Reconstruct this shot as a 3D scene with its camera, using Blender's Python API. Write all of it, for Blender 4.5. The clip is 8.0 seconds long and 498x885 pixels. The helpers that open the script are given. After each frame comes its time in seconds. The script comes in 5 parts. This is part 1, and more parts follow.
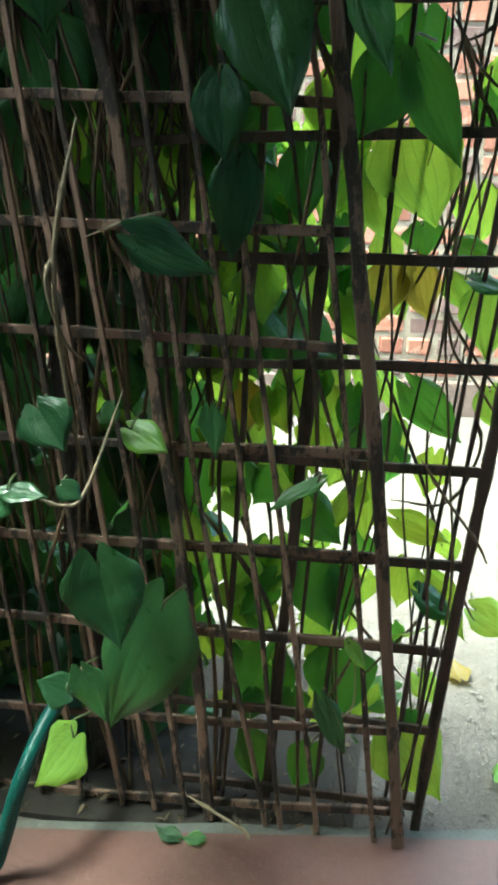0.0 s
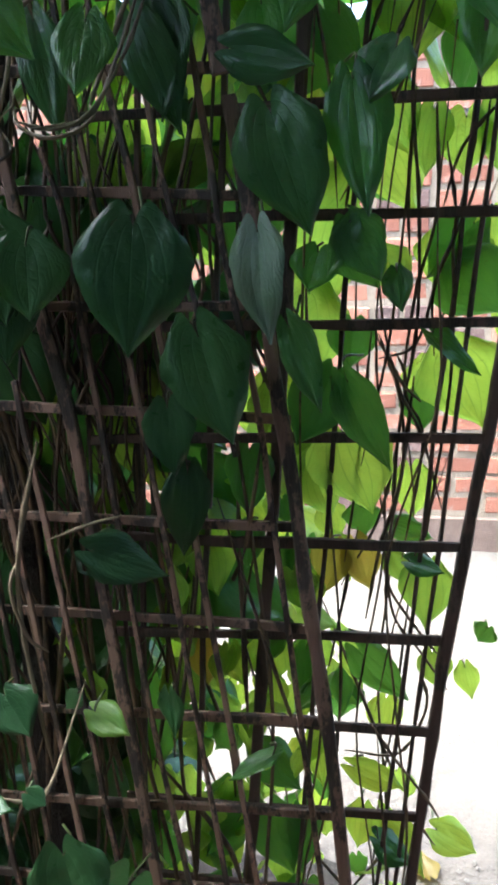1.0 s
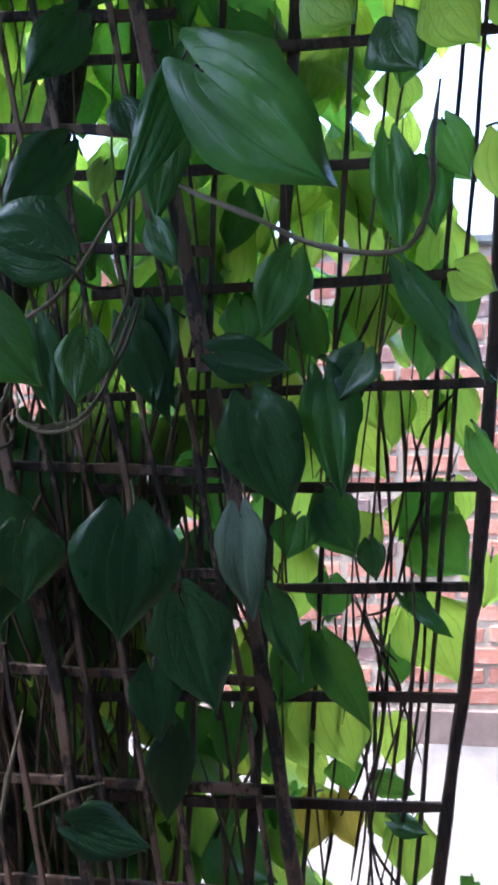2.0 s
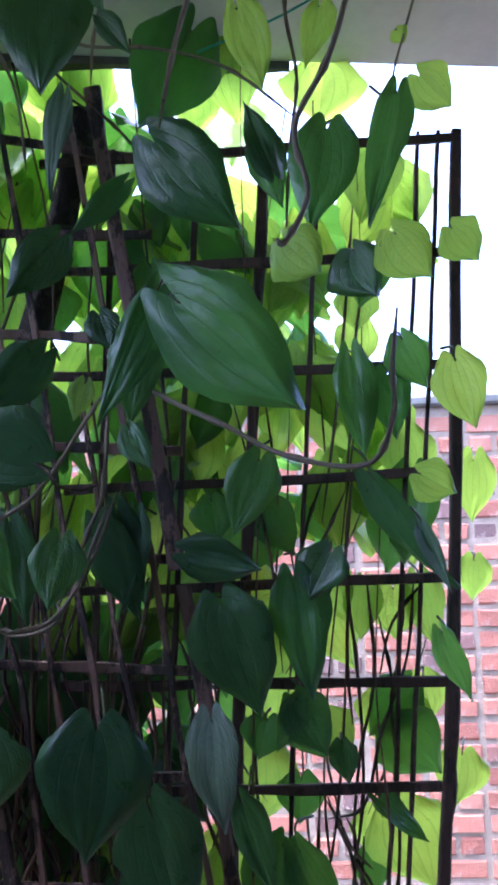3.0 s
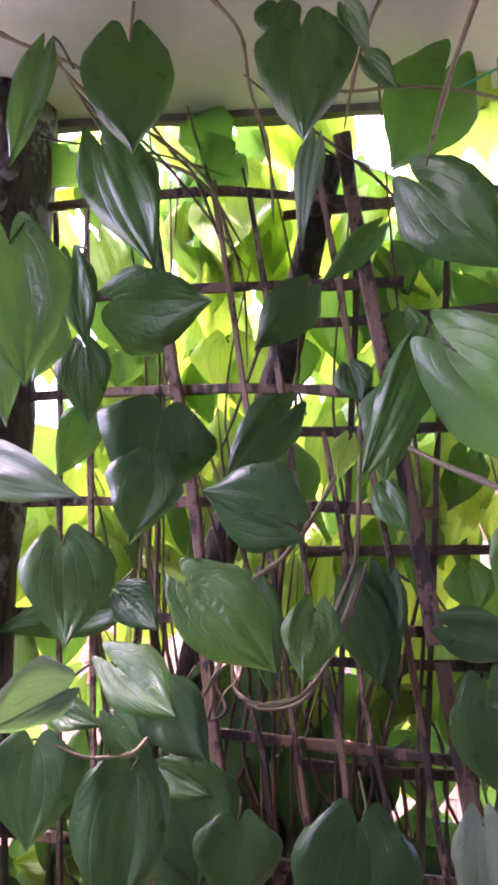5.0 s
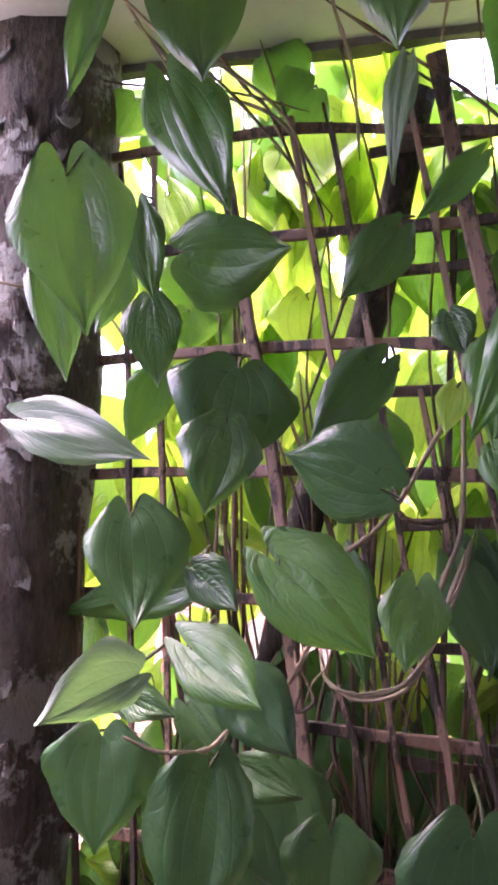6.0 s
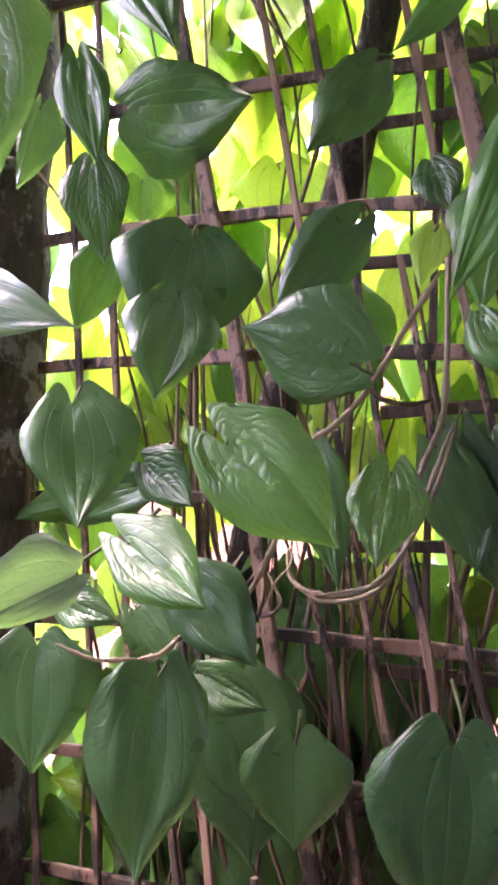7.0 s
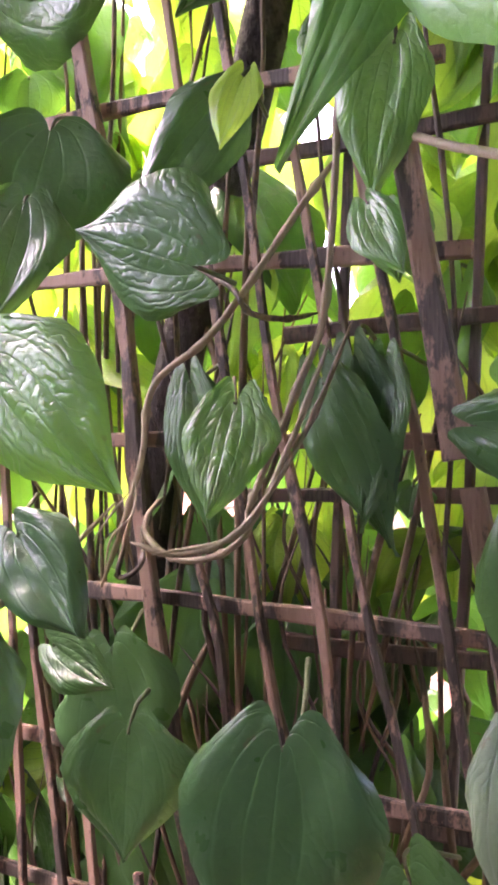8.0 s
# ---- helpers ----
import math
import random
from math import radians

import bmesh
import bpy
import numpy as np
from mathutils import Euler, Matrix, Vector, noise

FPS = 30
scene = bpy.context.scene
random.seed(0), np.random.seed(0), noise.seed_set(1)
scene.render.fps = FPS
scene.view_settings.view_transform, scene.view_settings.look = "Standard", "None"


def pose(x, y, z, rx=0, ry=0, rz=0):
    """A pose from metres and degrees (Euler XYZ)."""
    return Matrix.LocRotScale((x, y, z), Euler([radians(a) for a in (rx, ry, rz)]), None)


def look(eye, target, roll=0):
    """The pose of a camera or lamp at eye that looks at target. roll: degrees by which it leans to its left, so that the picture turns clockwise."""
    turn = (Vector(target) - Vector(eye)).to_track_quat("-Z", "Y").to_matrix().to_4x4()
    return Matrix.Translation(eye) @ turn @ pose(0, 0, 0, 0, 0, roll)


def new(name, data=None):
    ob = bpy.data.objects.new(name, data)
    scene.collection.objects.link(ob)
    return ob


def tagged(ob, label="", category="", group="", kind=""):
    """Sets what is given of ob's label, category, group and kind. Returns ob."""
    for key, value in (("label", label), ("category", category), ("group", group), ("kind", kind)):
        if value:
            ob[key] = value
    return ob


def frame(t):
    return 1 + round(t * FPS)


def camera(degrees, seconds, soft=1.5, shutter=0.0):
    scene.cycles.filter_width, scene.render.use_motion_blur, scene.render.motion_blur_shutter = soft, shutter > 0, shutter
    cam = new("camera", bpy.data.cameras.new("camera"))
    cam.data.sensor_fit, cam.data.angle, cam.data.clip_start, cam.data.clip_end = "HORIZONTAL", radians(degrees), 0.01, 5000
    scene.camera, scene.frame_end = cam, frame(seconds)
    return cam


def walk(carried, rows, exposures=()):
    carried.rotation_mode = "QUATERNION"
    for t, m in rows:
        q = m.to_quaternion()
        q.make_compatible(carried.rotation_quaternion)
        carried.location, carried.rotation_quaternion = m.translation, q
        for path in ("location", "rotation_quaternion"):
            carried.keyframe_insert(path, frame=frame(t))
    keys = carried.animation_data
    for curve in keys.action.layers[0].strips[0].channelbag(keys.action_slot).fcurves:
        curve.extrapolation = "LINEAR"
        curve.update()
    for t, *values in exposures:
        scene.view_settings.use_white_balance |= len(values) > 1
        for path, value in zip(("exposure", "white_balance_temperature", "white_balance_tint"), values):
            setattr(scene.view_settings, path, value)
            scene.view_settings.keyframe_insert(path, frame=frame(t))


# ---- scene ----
# The camera and its way
cam = camera(33.4, 8.0, soft=3.4)
PATH = [
    (0, (0.205, -0.024, 1.013), (-0.154, 1.836, 0.37), 0.3),
    (0.5, (0.228, -0.035, 1.117), (-0.1, 1.836, 0.49), 0.2),
    (0.8, (0.215, -0.012, 1.255), (-0.072, 1.897, 0.715), -1.2),
    (1, (0.24, -0.014, 1.305), (-0.072, 1.905, 0.835), -1.2),
    (1.5, (0.23, -0.03, 1.403), (-0.064, 1.93, 1.134), -1.2),
    (2, (0.234, -0.052, 1.455), (-0.01, 1.931, 1.358), -1.3),
    (2.2, (0.24, -0.062, 1.484), (0.022, 1.926, 1.482), -1.2),
    (3.3, (0.209, -0.081, 1.534), (0.087, 1.896, 1.811), -1.7),
    (3.5, (0.201, -0.077, 1.536), (0.064, 1.895, 1.837), -1.6),
    (4, (0.18, -0.066, 1.543), (-0.092, 1.886, 1.887), -0.9),
    (4.5, (0.141, -0.05, 1.549), (-0.287, 1.868, 1.919), 0.2),
    (5, (0.12, -0.021, 1.55), (-0.438, 1.865, 1.913), 0.9),
    (5.2, (0.115, -0.007, 1.544), (-0.497, 1.862, 1.908), 1.2),
    (6.3, (0.058, 0.121, 1.525), (-0.677, 1.954, 1.842), 0.9),
    (6.5, (0.053, 0.14, 1.514), (-0.682, 1.979, 1.794), 0.8),
    (6.8, (0.052, 0.166, 1.505), (-0.661, 2.026, 1.690), 1.1),
    (7, (0.076, 0.207, 1.502), (-0.666, 2.056, 1.671), -0),
    (7.2, (0.098, 0.232, 1.516), (-0.641, 2.086, 1.646), -0.7),
    (7.5, (0.117, 0.311, 1.5), (-0.671, 2.143, 1.652), -0.4),
    (8, (0.196, 0.412, 1.49), (-0.742, 2.177, 1.554), -0.5),
]

EXPOSURES = [(0.0, 3.72, 5650, -20), (1.2, 3.66, 5500, 6), (2.2, 3.5, 5000, 14), (3.5, 3.8, 4900, 34), (4.0, 4.25, 5500, 42), (4.5, 4.6, 5900, 52), (5.2, 4.9, 6350, 56), (6.5, 5.06, 6500, 46), (8.0, 5.66, 6900, 40)]
walk(cam, [(t, look(eye, target, roll)) for t, eye, target, roll in PATH], EXPOSURES)

# Daylight: a bright hazy sky with a soft sun
SUN_ELEVATION = 72.4
world = bpy.data.worlds.new("sky")
scene.world = world
world.use_nodes = True
wn = world.node_tree
sky = wn.nodes.new("ShaderNodeTexSky")
sky.sky_type = "NISHITA"
sky.sun_disc = False
sky.sun_elevation = radians(SUN_ELEVATION)
sky.sun_rotation = radians(-100.1)
sky.air_density, sky.dust_density, sky.ozone_density = 0.8, 7.0, 0.5
background = wn.nodes["Background"]
background.inputs["Strength"].default_value = 0.15
wn.links.new(sky.outputs[0], background.inputs["Color"])
sun_data = bpy.data.lights.new("sun", "SUN")
sun_data.energy, sun_data.angle, sun_data.color = 1.25, radians(25.0), (1.0, 0.95, 0.88)
sun = new("sun", sun_data)
sun.matrix_world = look((-2.8, -0.5, 9.1), (0.0, 0.0, 0.0))


# ---- materials ----
def material(name):
    m = bpy.data.materials.new(name)
    m.use_nodes = True
    t = m.node_tree
    return m, t, t.nodes["Principled BSDF"]


def node(t, kind, **values):
    n = t.nodes.new(kind)
    for key, value in values.items():
        n.inputs[key].default_value = value
    return n


def mathn(t, op, a, b=None):
    n = t.nodes.new("ShaderNodeMath")
    n.operation = op
    for i, v in enumerate((a, b)):
        if v is None:
            continue
        if isinstance(v, (int, float)):
            n.inputs[i].default_value = v
        else:
            t.links.new(v, n.inputs[i])
    return n.outputs[0]


def ramp(t, fac, *stops):
    n = t.nodes.new("ShaderNodeValToRGB")
    e = n.color_ramp.elements
    while len(e) < len(stops):
        e.new(0.5)
    for i, (p, c) in enumerate(stops):
        e[i].position, e[i].color = p, (*c, 1)
    t.links.new(fac, n.inputs[0])
    return n.outputs[0]


def mix(t, fac, a, b, blend="MIX"):
    n = t.nodes.new("ShaderNodeMix")
    n.data_type, n.blend_type = "RGBA", blend
    for socket, v in ((n.inputs[0], fac), (n.inputs[6], a), (n.inputs[7], b)):
        if isinstance(v, (int, float)):
            socket.default_value = v
        elif isinstance(v, tuple):
            socket.default_value = (*v, 1)
        else:
            t.links.new(v, socket)
    return n.outputs[2]


def noise_at(t, scale, detail=4, coords="Object", stretch=None, rough=0.55):
    c = t.nodes.new("ShaderNodeTexCoord")
    out = c.outputs[coords]
    if stretch:
        mp = t.nodes.new("ShaderNodeMapping")
        mp.inputs["Scale"].default_value = stretch
        t.links.new(out, mp.inputs[0])
        out = mp.outputs[0]
    n = node(t, "ShaderNodeTexNoise", Scale=scale, Detail=detail, Roughness=rough)
    t.links.new(out, n.inputs["Vector"])
    return n.outputs[0]


def bump(t, height, strength, distance, bsdf):
    n = node(t, "ShaderNodeBump", Strength=strength, Distance=distance)
    t.links.new(height, n.inputs["Height"])
    t.links.new(n.outputs[0], bsdf.inputs["Normal"])
    return n.outputs[0]


def leaf_material(name, light, dark, through_light, through_dark, share, gloss=0.34):
    m, t, b = material(name)
    uv = t.nodes.new("ShaderNodeTexCoord").outputs["UV"]
    sep = t.nodes.new("ShaderNodeSeparateXYZ")
    t.links.new(uv, sep.inputs[0])
    across = mathn(t, "ABSOLUTE", mathn(t, "SUBTRACT", mathn(t, "MULTIPLY", sep.outputs[0], 2.0), 1.0))
    along = sep.outputs[1]
    # main veins spread from the stalk and meet again at the tip, the blade is blistered between them
    reach = mathn(t, "ADD", mathn(t, "POWER", mathn(t, "MAXIMUM", along, 0.0), 0.62), 0.03)
    fan = mathn(t, "DIVIDE", across, reach)
    fan = mathn(t, "ADD", fan, mathn(t, "MULTIPLY", mathn(t, "SUBTRACT", noise_at(t, 40.0, 2), 0.5), 0.10))
    vein = mathn(t, "SUBTRACT", 1.0, mathn(t, "MINIMUM", mathn(t, "DIVIDE", fan, 0.05), 1.0))
    for place, spread in ((0.46, 0.045), (0.98, 0.06), (2.2, 0.16)):
        line = mathn(t, "DIVIDE", mathn(t, "ABSOLUTE", mathn(t, "SUBTRACT", fan, place)), spread)
        vein = mathn(t, "MAXIMUM", vein, mathn(t, "SUBTRACT", 1.0, mathn(t, "MINIMUM", line, 1.0)))
    # side veins run slanting between the main ones, the blade swells between them
    slant = mathn(t, "SUBTRACT", mathn(t, "MULTIPLY", along, 11.0), mathn(t, "MULTIPLY", across, 5.0))
    slant = mathn(t, "ADD", slant, mathn(t, "MULTIPLY", noise_at(t, 34.0, 3), 5.0))
    rib = mathn(t, "ABSOLUTE", mathn(t, "SINE", mathn(t, "MULTIPLY", slant, math.pi)))
    side_vein = mathn(t, "SUBTRACT", 1.0, mathn(t, "MINIMUM", mathn(t, "MULTIPLY", rib, 4.0), 1.0))
    broad = mathn(t, "SUBTRACT", 1.0, mathn(t, "MINIMUM", mathn(t, "DIVIDE", fan, 0.2), 1.0))
    for place, spread in ((0.46, 0.2), (0.98, 0.25)):
        line = mathn(t, "DIVIDE", mathn(t, "ABSOLUTE", mathn(t, "SUBTRACT", fan, place)), spread)
        broad = mathn(t, "MAXIMUM", broad, mathn(t, "SUBTRACT", 1.0, mathn(t, "MINIMUM", line, 1.0)))
    cells = node(t, "ShaderNodeTexVoronoi", Scale=95.0)
    cells.feature = "SMOOTH_F1"
    t.links.new(t.nodes.new("ShaderNodeTexCoord").outputs["Object"], cells.inputs["Vector"])
    quilt = mathn(t, "MULTIPLY", mathn(t, "SUBTRACT", 1.0, mathn(t, "MULTIPLY", broad, 0.55)), mathn(t, "ADD", mathn(t, "MULTIPLY", mathn(t, "POWER", rib, 0.7), 0.6), mathn(t, "SUBTRACT", 0.4, mathn(t, "MULTIPLY", cells.outputs["Distance"], 0.5))))
    veins = mathn(t, "MAXIMUM", vein, mathn(t, "MULTIPLY", side_vein, 0.4))
    info = t.nodes.new("ShaderNodeObjectInfo").outputs["Random"]
    blotch = noise_at(t, 28.0, 3)
    grain = noise_at(t, 260.0, 2)
    tone = mathn(t, "ADD", mathn(t, "MULTIPLY", info, 0.6), mathn(t, "MULTIPLY", blotch, 0.5))
    base = ramp(t, tone, (0.15, dark), (0.85, light))
    base = mix(t, mathn(t, "MULTIPLY", vein, 0.17), base, tuple(min(1, c * 2.2) for c in light))
    spots = ramp(t, noise_at(t, 75.0, 2), (0.70, (0, 0, 0)), (0.76, (1, 1, 1)))
    base = mix(t, mathn(t, "MULTIPLY", spots, 0.35), base, (0.10, 0.075, 0.03))
    t.links.new(base, b.inputs["Base Color"])
    b.inputs["Specular IOR Level"].default_value = 0.45
    t.links.new(mathn(t, "ADD", gloss - 0.08, mathn(t, "MULTIPLY", blotch, 0.2)), b.inputs["Roughness"])
    pillow = noise_at(t, 48.0, 2)
    swell = mathn(t, "ADD", 0.10, mathn(t, "MULTIPLY", mathn(t, "POWER", mathn(t, "FRACT", mathn(t, "MULTIPLY", info, 7.3)), 2.0), 0.36))
    height = mathn(t, "ADD", mathn(t, "SUBTRACT", mathn(t, "MULTIPLY", quilt, swell), mathn(t, "MULTIPLY", vein, 0.13)), mathn(t, "ADD", mathn(t, "MULTIPLY", pillow, 0.55), mathn(t, "MULTIPLY", grain, 0.08)))
    nrm = bump(t, height, 0.5, 0.0040, b)
    glow = t.nodes.new("ShaderNodeBsdfTranslucent")
    lit = ramp(t, tone, (0.15, through_dark), (0.85, through_light))
    lit = mix(t, mathn(t, "MULTIPLY", veins, 0.5 if share > 0.5 else 0.26), lit, tuple(c * 0.45 for c in through_dark))
    lit = mix(t, mathn(t, "MULTIPLY", spots, 0.5), lit, (0.10, 0.06, 0.01))
    t.links.new(lit, glow.inputs["Color"])
    t.links.new(nrm, glow.inputs["Normal"])
    both = t.nodes.new("ShaderNodeMixShader")
    both.inputs[0].default_value = share
    t.links.new(b.outputs[0], both.inputs[1])
    t.links.new(glow.outputs[0], both.inputs[2])
    t.links.new(both.outputs[0], t.nodes["Material Output"].inputs["Surface"])
    return m


LEAF = {
    "": leaf_material("betel leaf", (0.058, 0.140, 0.048), (0.026, 0.076, 0.032), (0.20, 0.46, 0.04), (0.09, 0.27, 0.03), 0.36, 0.29),
    # older leaves, with shade put into the colour: darker and less translucent
    "thick": leaf_material("old betel leaf darkened for shade", (0.038, 0.096, 0.034), (0.018, 0.052, 0.023), (0.13, 0.32, 0.04), (0.07, 0.19, 0.03), 0.22, 0.28),
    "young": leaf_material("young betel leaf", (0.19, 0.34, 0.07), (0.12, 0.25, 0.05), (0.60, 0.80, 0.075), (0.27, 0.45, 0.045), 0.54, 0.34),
    # pale undersides, and top faces whose white sky sheen is put into the colour
    "under": leaf_material("pale betel leaf for undersides and sheen", (0.15, 0.20, 0.16), (0.10, 0.145, 0.115), (0.14, 0.30, 0.06), (0.09, 0.20, 0.04), 0.25, 0.36),
    "old": leaf_material("withering betel leaf", (0.17, 0.13, 0.035), (0.09, 0.085, 0.025), (0.50, 0.40, 0.05), (0.36, 0.30, 0.03), 0.5, 0.45),
}


def wood_material(name, paint, bare, wear, rough=0.72):
    """Old painted laths, flaked to the bare fibre in places."""
    m, t, b = material(name)
    fibre = noise_at(t, 30.0, 5, stretch=(6.0, 6.0, 0.5))
    fine = noise_at(t, 160.0, 4, stretch=(3.0, 3.0, 0.25))
    patch = noise_at(t, 15.0, 6, stretch=(1.6, 1.6, 0.7), rough=0.72)
    info = t.nodes.new("ShaderNodeObjectInfo").outputs["Random"]
    shade = mathn(t, "ADD", mathn(t, "MULTIPLY", fibre, 0.6), mathn(t, "MULTIPLY", info, 0.4))
    a = ramp(t, shade, (0.2, tuple(c * 0.55 for c in paint)), (0.8, paint))
    o = ramp(t, fine, (0.3, tuple(c * 0.35 for c in bare)), (0.7, bare))
    flake = ramp(t, patch, (wear, (0, 0, 0)), (wear + 0.05, (1, 1, 1)))
    t.links.new(mix(t, flake, a, o), b.inputs["Base Color"])
    b.inputs["Roughness"].default_value = rough
    b.inputs["Specular IOR Level"].default_value = 0.3
    bump(t, mathn(t, "ADD", fine, mathn(t, "MULTIPLY", patch, 0.8)), 0.5, 0.003, b)
    return m


LATH = wood_material("old red lath", (0.222, 0.145, 0.108), (0.060, 0.048, 0.040), 0.485)
LATH_REAR = wood_material("weathered brown lath", (0.115, 0.078, 0.062), (0.075, 0.060, 0.048), 0.5)
STEM = wood_material("vine stem", (0.15, 0.105, 0.06), (0.075, 0.055, 0.04), 0.5, 0.6)
TWIG = wood_material("pale vine shoot", (0.25, 0.205, 0.135), (0.16, 0.13, 0.085), 0.60, 0.6)
DRY = wood_material("dry twig", (0.36, 0.29, 0.19), (0.22, 0.17, 0.11), 0.55, 0.8)
GREEN_STALK = wood_material("green stalk", (0.075, 0.10, 0.035), (0.09, 0.07, 0.035), 0.55, 0.5)


def stone_material(name, low, high, scale, rough, relief, stain=None, stain_at=0.6):
    m, t, b = material(name)
    big = noise_at(t, scale, 6, rough=0.65)
    small = noise_at(t, scale * 14, 5, rough=0.7)
    c = ramp(t, mathn(t, "ADD", mathn(t, "MULTIPLY", big, 0.65), mathn(t, "MULTIPLY", small, 0.35)), (0.3, low), (0.7, high))
    if stain:
        s = ramp(t, noise_at(t, scale * 0.45, 5, rough=0.7), (stain_at, (0, 0, 0)), (stain_at + 0.12, (1, 1, 1)))
        c = mix(t, mathn(t, "MULTIPLY", s, 0.8), c, stain)
    t.links.new(c, b.inputs["Base Color"])
    b.inputs["Roughness"].default_value = rough
    bump(t, mathn(t, "ADD", small, big), 0.6, relief, b)
    return m


SOIL = stone_material("dry pale soil", (0.066, 0.057, 0.048), (0.130, 0.113, 0.097), 7.0, 0.95, 0.02, (0.075, 0.062, 0.050), 0.56)
RED_FLOOR = stone_material("red oxide cement floor", (0.085, 0.043, 0.036), (0.145, 0.072, 0.060), 6.0, 0.45, 0.002, (0.075, 0.052, 0.046), 0.55)
CEMENT = stone_material("bare cement edge", (0.065, 0.07, 0.062), (0.15, 0.155, 0.14), 14.0, 0.9, 0.006, (0.10, 0.11, 0.08), 0.6)
CEILING = stone_material("stained limewashed ceiling", (0.40, 0.425, 0.40), (0.54, 0.56, 0.53), 2.0, 0.9, 0.003, (0.42, 0.42, 0.36), 0.56)
MOSS_EDGE = stone_material("mossy cement lip", (0.035, 0.04, 0.025), (0.14, 0.14, 0.10), 18.0, 0.95, 0.01)
# for walls out of view; kept dark to lessen bounced light
PLASTER = stone_material("turquoise limewash", (0.12, 0.19, 0.165), (0.17, 0.25, 0.215), 2.5, 0.9, 0.004)
MORTAR = stone_material("pale lime mortar", (0.22, 0.175, 0.125), (0.35, 0.285, 0.215), 30.0, 0.95, 0.015, (0.22, 0.20, 0.17), 0.62)
PEBBLE = stone_material("pale pebble", (0.09, 0.08, 0.068), (0.17, 0.152, 0.135), 20.0, 0.9, 0.004)


def brick_material():
    m, t, b = material("old red brick")
    info = t.nodes.new("ShaderNodeObjectInfo").outputs["Random"]
    isl = t.nodes.new("ShaderNodeNewGeometry").outputs["Random Per Island"]
    pick = mathn(t, "FRACT", mathn(t, "ADD", info, isl))
    c = ramp(t, pick, (0.0, (0.09, 0.075, 0.07)), (0.10, (0.13, 0.085, 0.075)), (0.16, (0.23, 0.085, 0.052)), (0.6, (0.33, 0.132, 0.080)), (1.0, (0.40, 0.190, 0.122)))
    n1 = noise_at(t, 14.0, 6, rough=0.7)
    n2 = noise_at(t, 110.0, 5, rough=0.7)
    c = mix(t, mathn(t, "MULTIPLY", n2, 0.5), c, tuple((0.20, 0.085, 0.06)))
    lime = ramp(t, n1, (0.56, (0, 0, 0)), (0.70, (1, 1, 1)))
    c = mix(t, mathn(t, "MULTIPLY", lime, 0.6), c, (0.38, 0.32, 0.26))
    t.links.new(c, b.inputs["Base Color"])
    b.inputs["Roughness"].default_value = 0.93
    bump(t, mathn(t, "ADD", n1, n2), 0.7, 0.008, b)
    return m


BRICK = brick_material()


def bark_material(name, a, b_, c_):
    m, t, b = material(name)
    ridge = noise_at(t, 16.0, 6, stretch=(2.2, 2.2, 0.45), rough=0.7)
    fine = noise_at(t, 90.0, 5, stretch=(1.5, 1.5, 0.5), rough=0.7)
    patch = noise_at(t, 9.0, 5, rough=0.75)
    c = ramp(t, mathn(t, "ADD", mathn(t, "MULTIPLY", ridge, 0.6), mathn(t, "MULTIPLY", fine, 0.4)), (0.35, a), (0.68, b_))
    lich = ramp(t, patch, (0.52, (0, 0, 0)), (0.58, (1, 1, 1)))
    c = mix(t, mathn(t, "MULTIPLY", lich, 0.8), c, c_)
    t.links.new(c, b.inputs["Base Color"])
    b.inputs["Roughness"].default_value = 0.92
    bump(t, mathn(t, "ADD", ridge, mathn(t, "ADD", mathn(t, "MULTIPLY", fine, 0.5), mathn(t, "MULTIPLY", patch, 0.7))), 1.0, 0.035, b)
    return m


BARK = bark_material("rough bark", (0.022, 0.018, 0.015), (0.165, 0.135, 0.11), (0.36, 0.36, 0.335))
BARK_GREY = bark_material("grey bark plate", (0.05, 0.042, 0.036), (0.19, 0.17, 0.15), (0.34, 0.34, 0.32))
DARK_POST = bark_material("dark damp bark", (0.018, 0.014, 0.012), (0.06, 0.045, 0.038), (0.10, 0.085, 0.07))


def plastic_material(name, color, rough):
    m, t, b = material(name)
    n = noise_at(t, 40.0, 4)
    t.links.new(ramp(t, n, (0.3, tuple(c * 0.7 for c in color)), (0.75, color)), b.inputs["Base Color"])
    b.inputs["Roughness"].default_value = rough
    bump(t, n, 0.15, 0.001, b)
    return m


HOSE = plastic_material("green hose plastic", (0.008, 0.075, 0.06), 0.4)
STRING = plastic_material("green nylon string", (0.03, 0.36, 0.25), 0.5)


# ---- mesh helpers ----
def mesh_from(bm, name, mat, smooth=True):
    me = bpy.data.meshes.new(name)
    bm.to_mesh(me)
    bm.free()
    me.materials.append(mat)
    if smooth:
        me.shade_smooth()
    return me


def part(name, bm, mat, parent, label="", smooth=True):
    ob = new(name, mesh_from(bm, name, mat, smooth))
    ob.parent = parent
    return tagged(ob, label)


def thing(name, label, category, group="", kind=""):
    return tagged(new(name), label, category, group, kind)


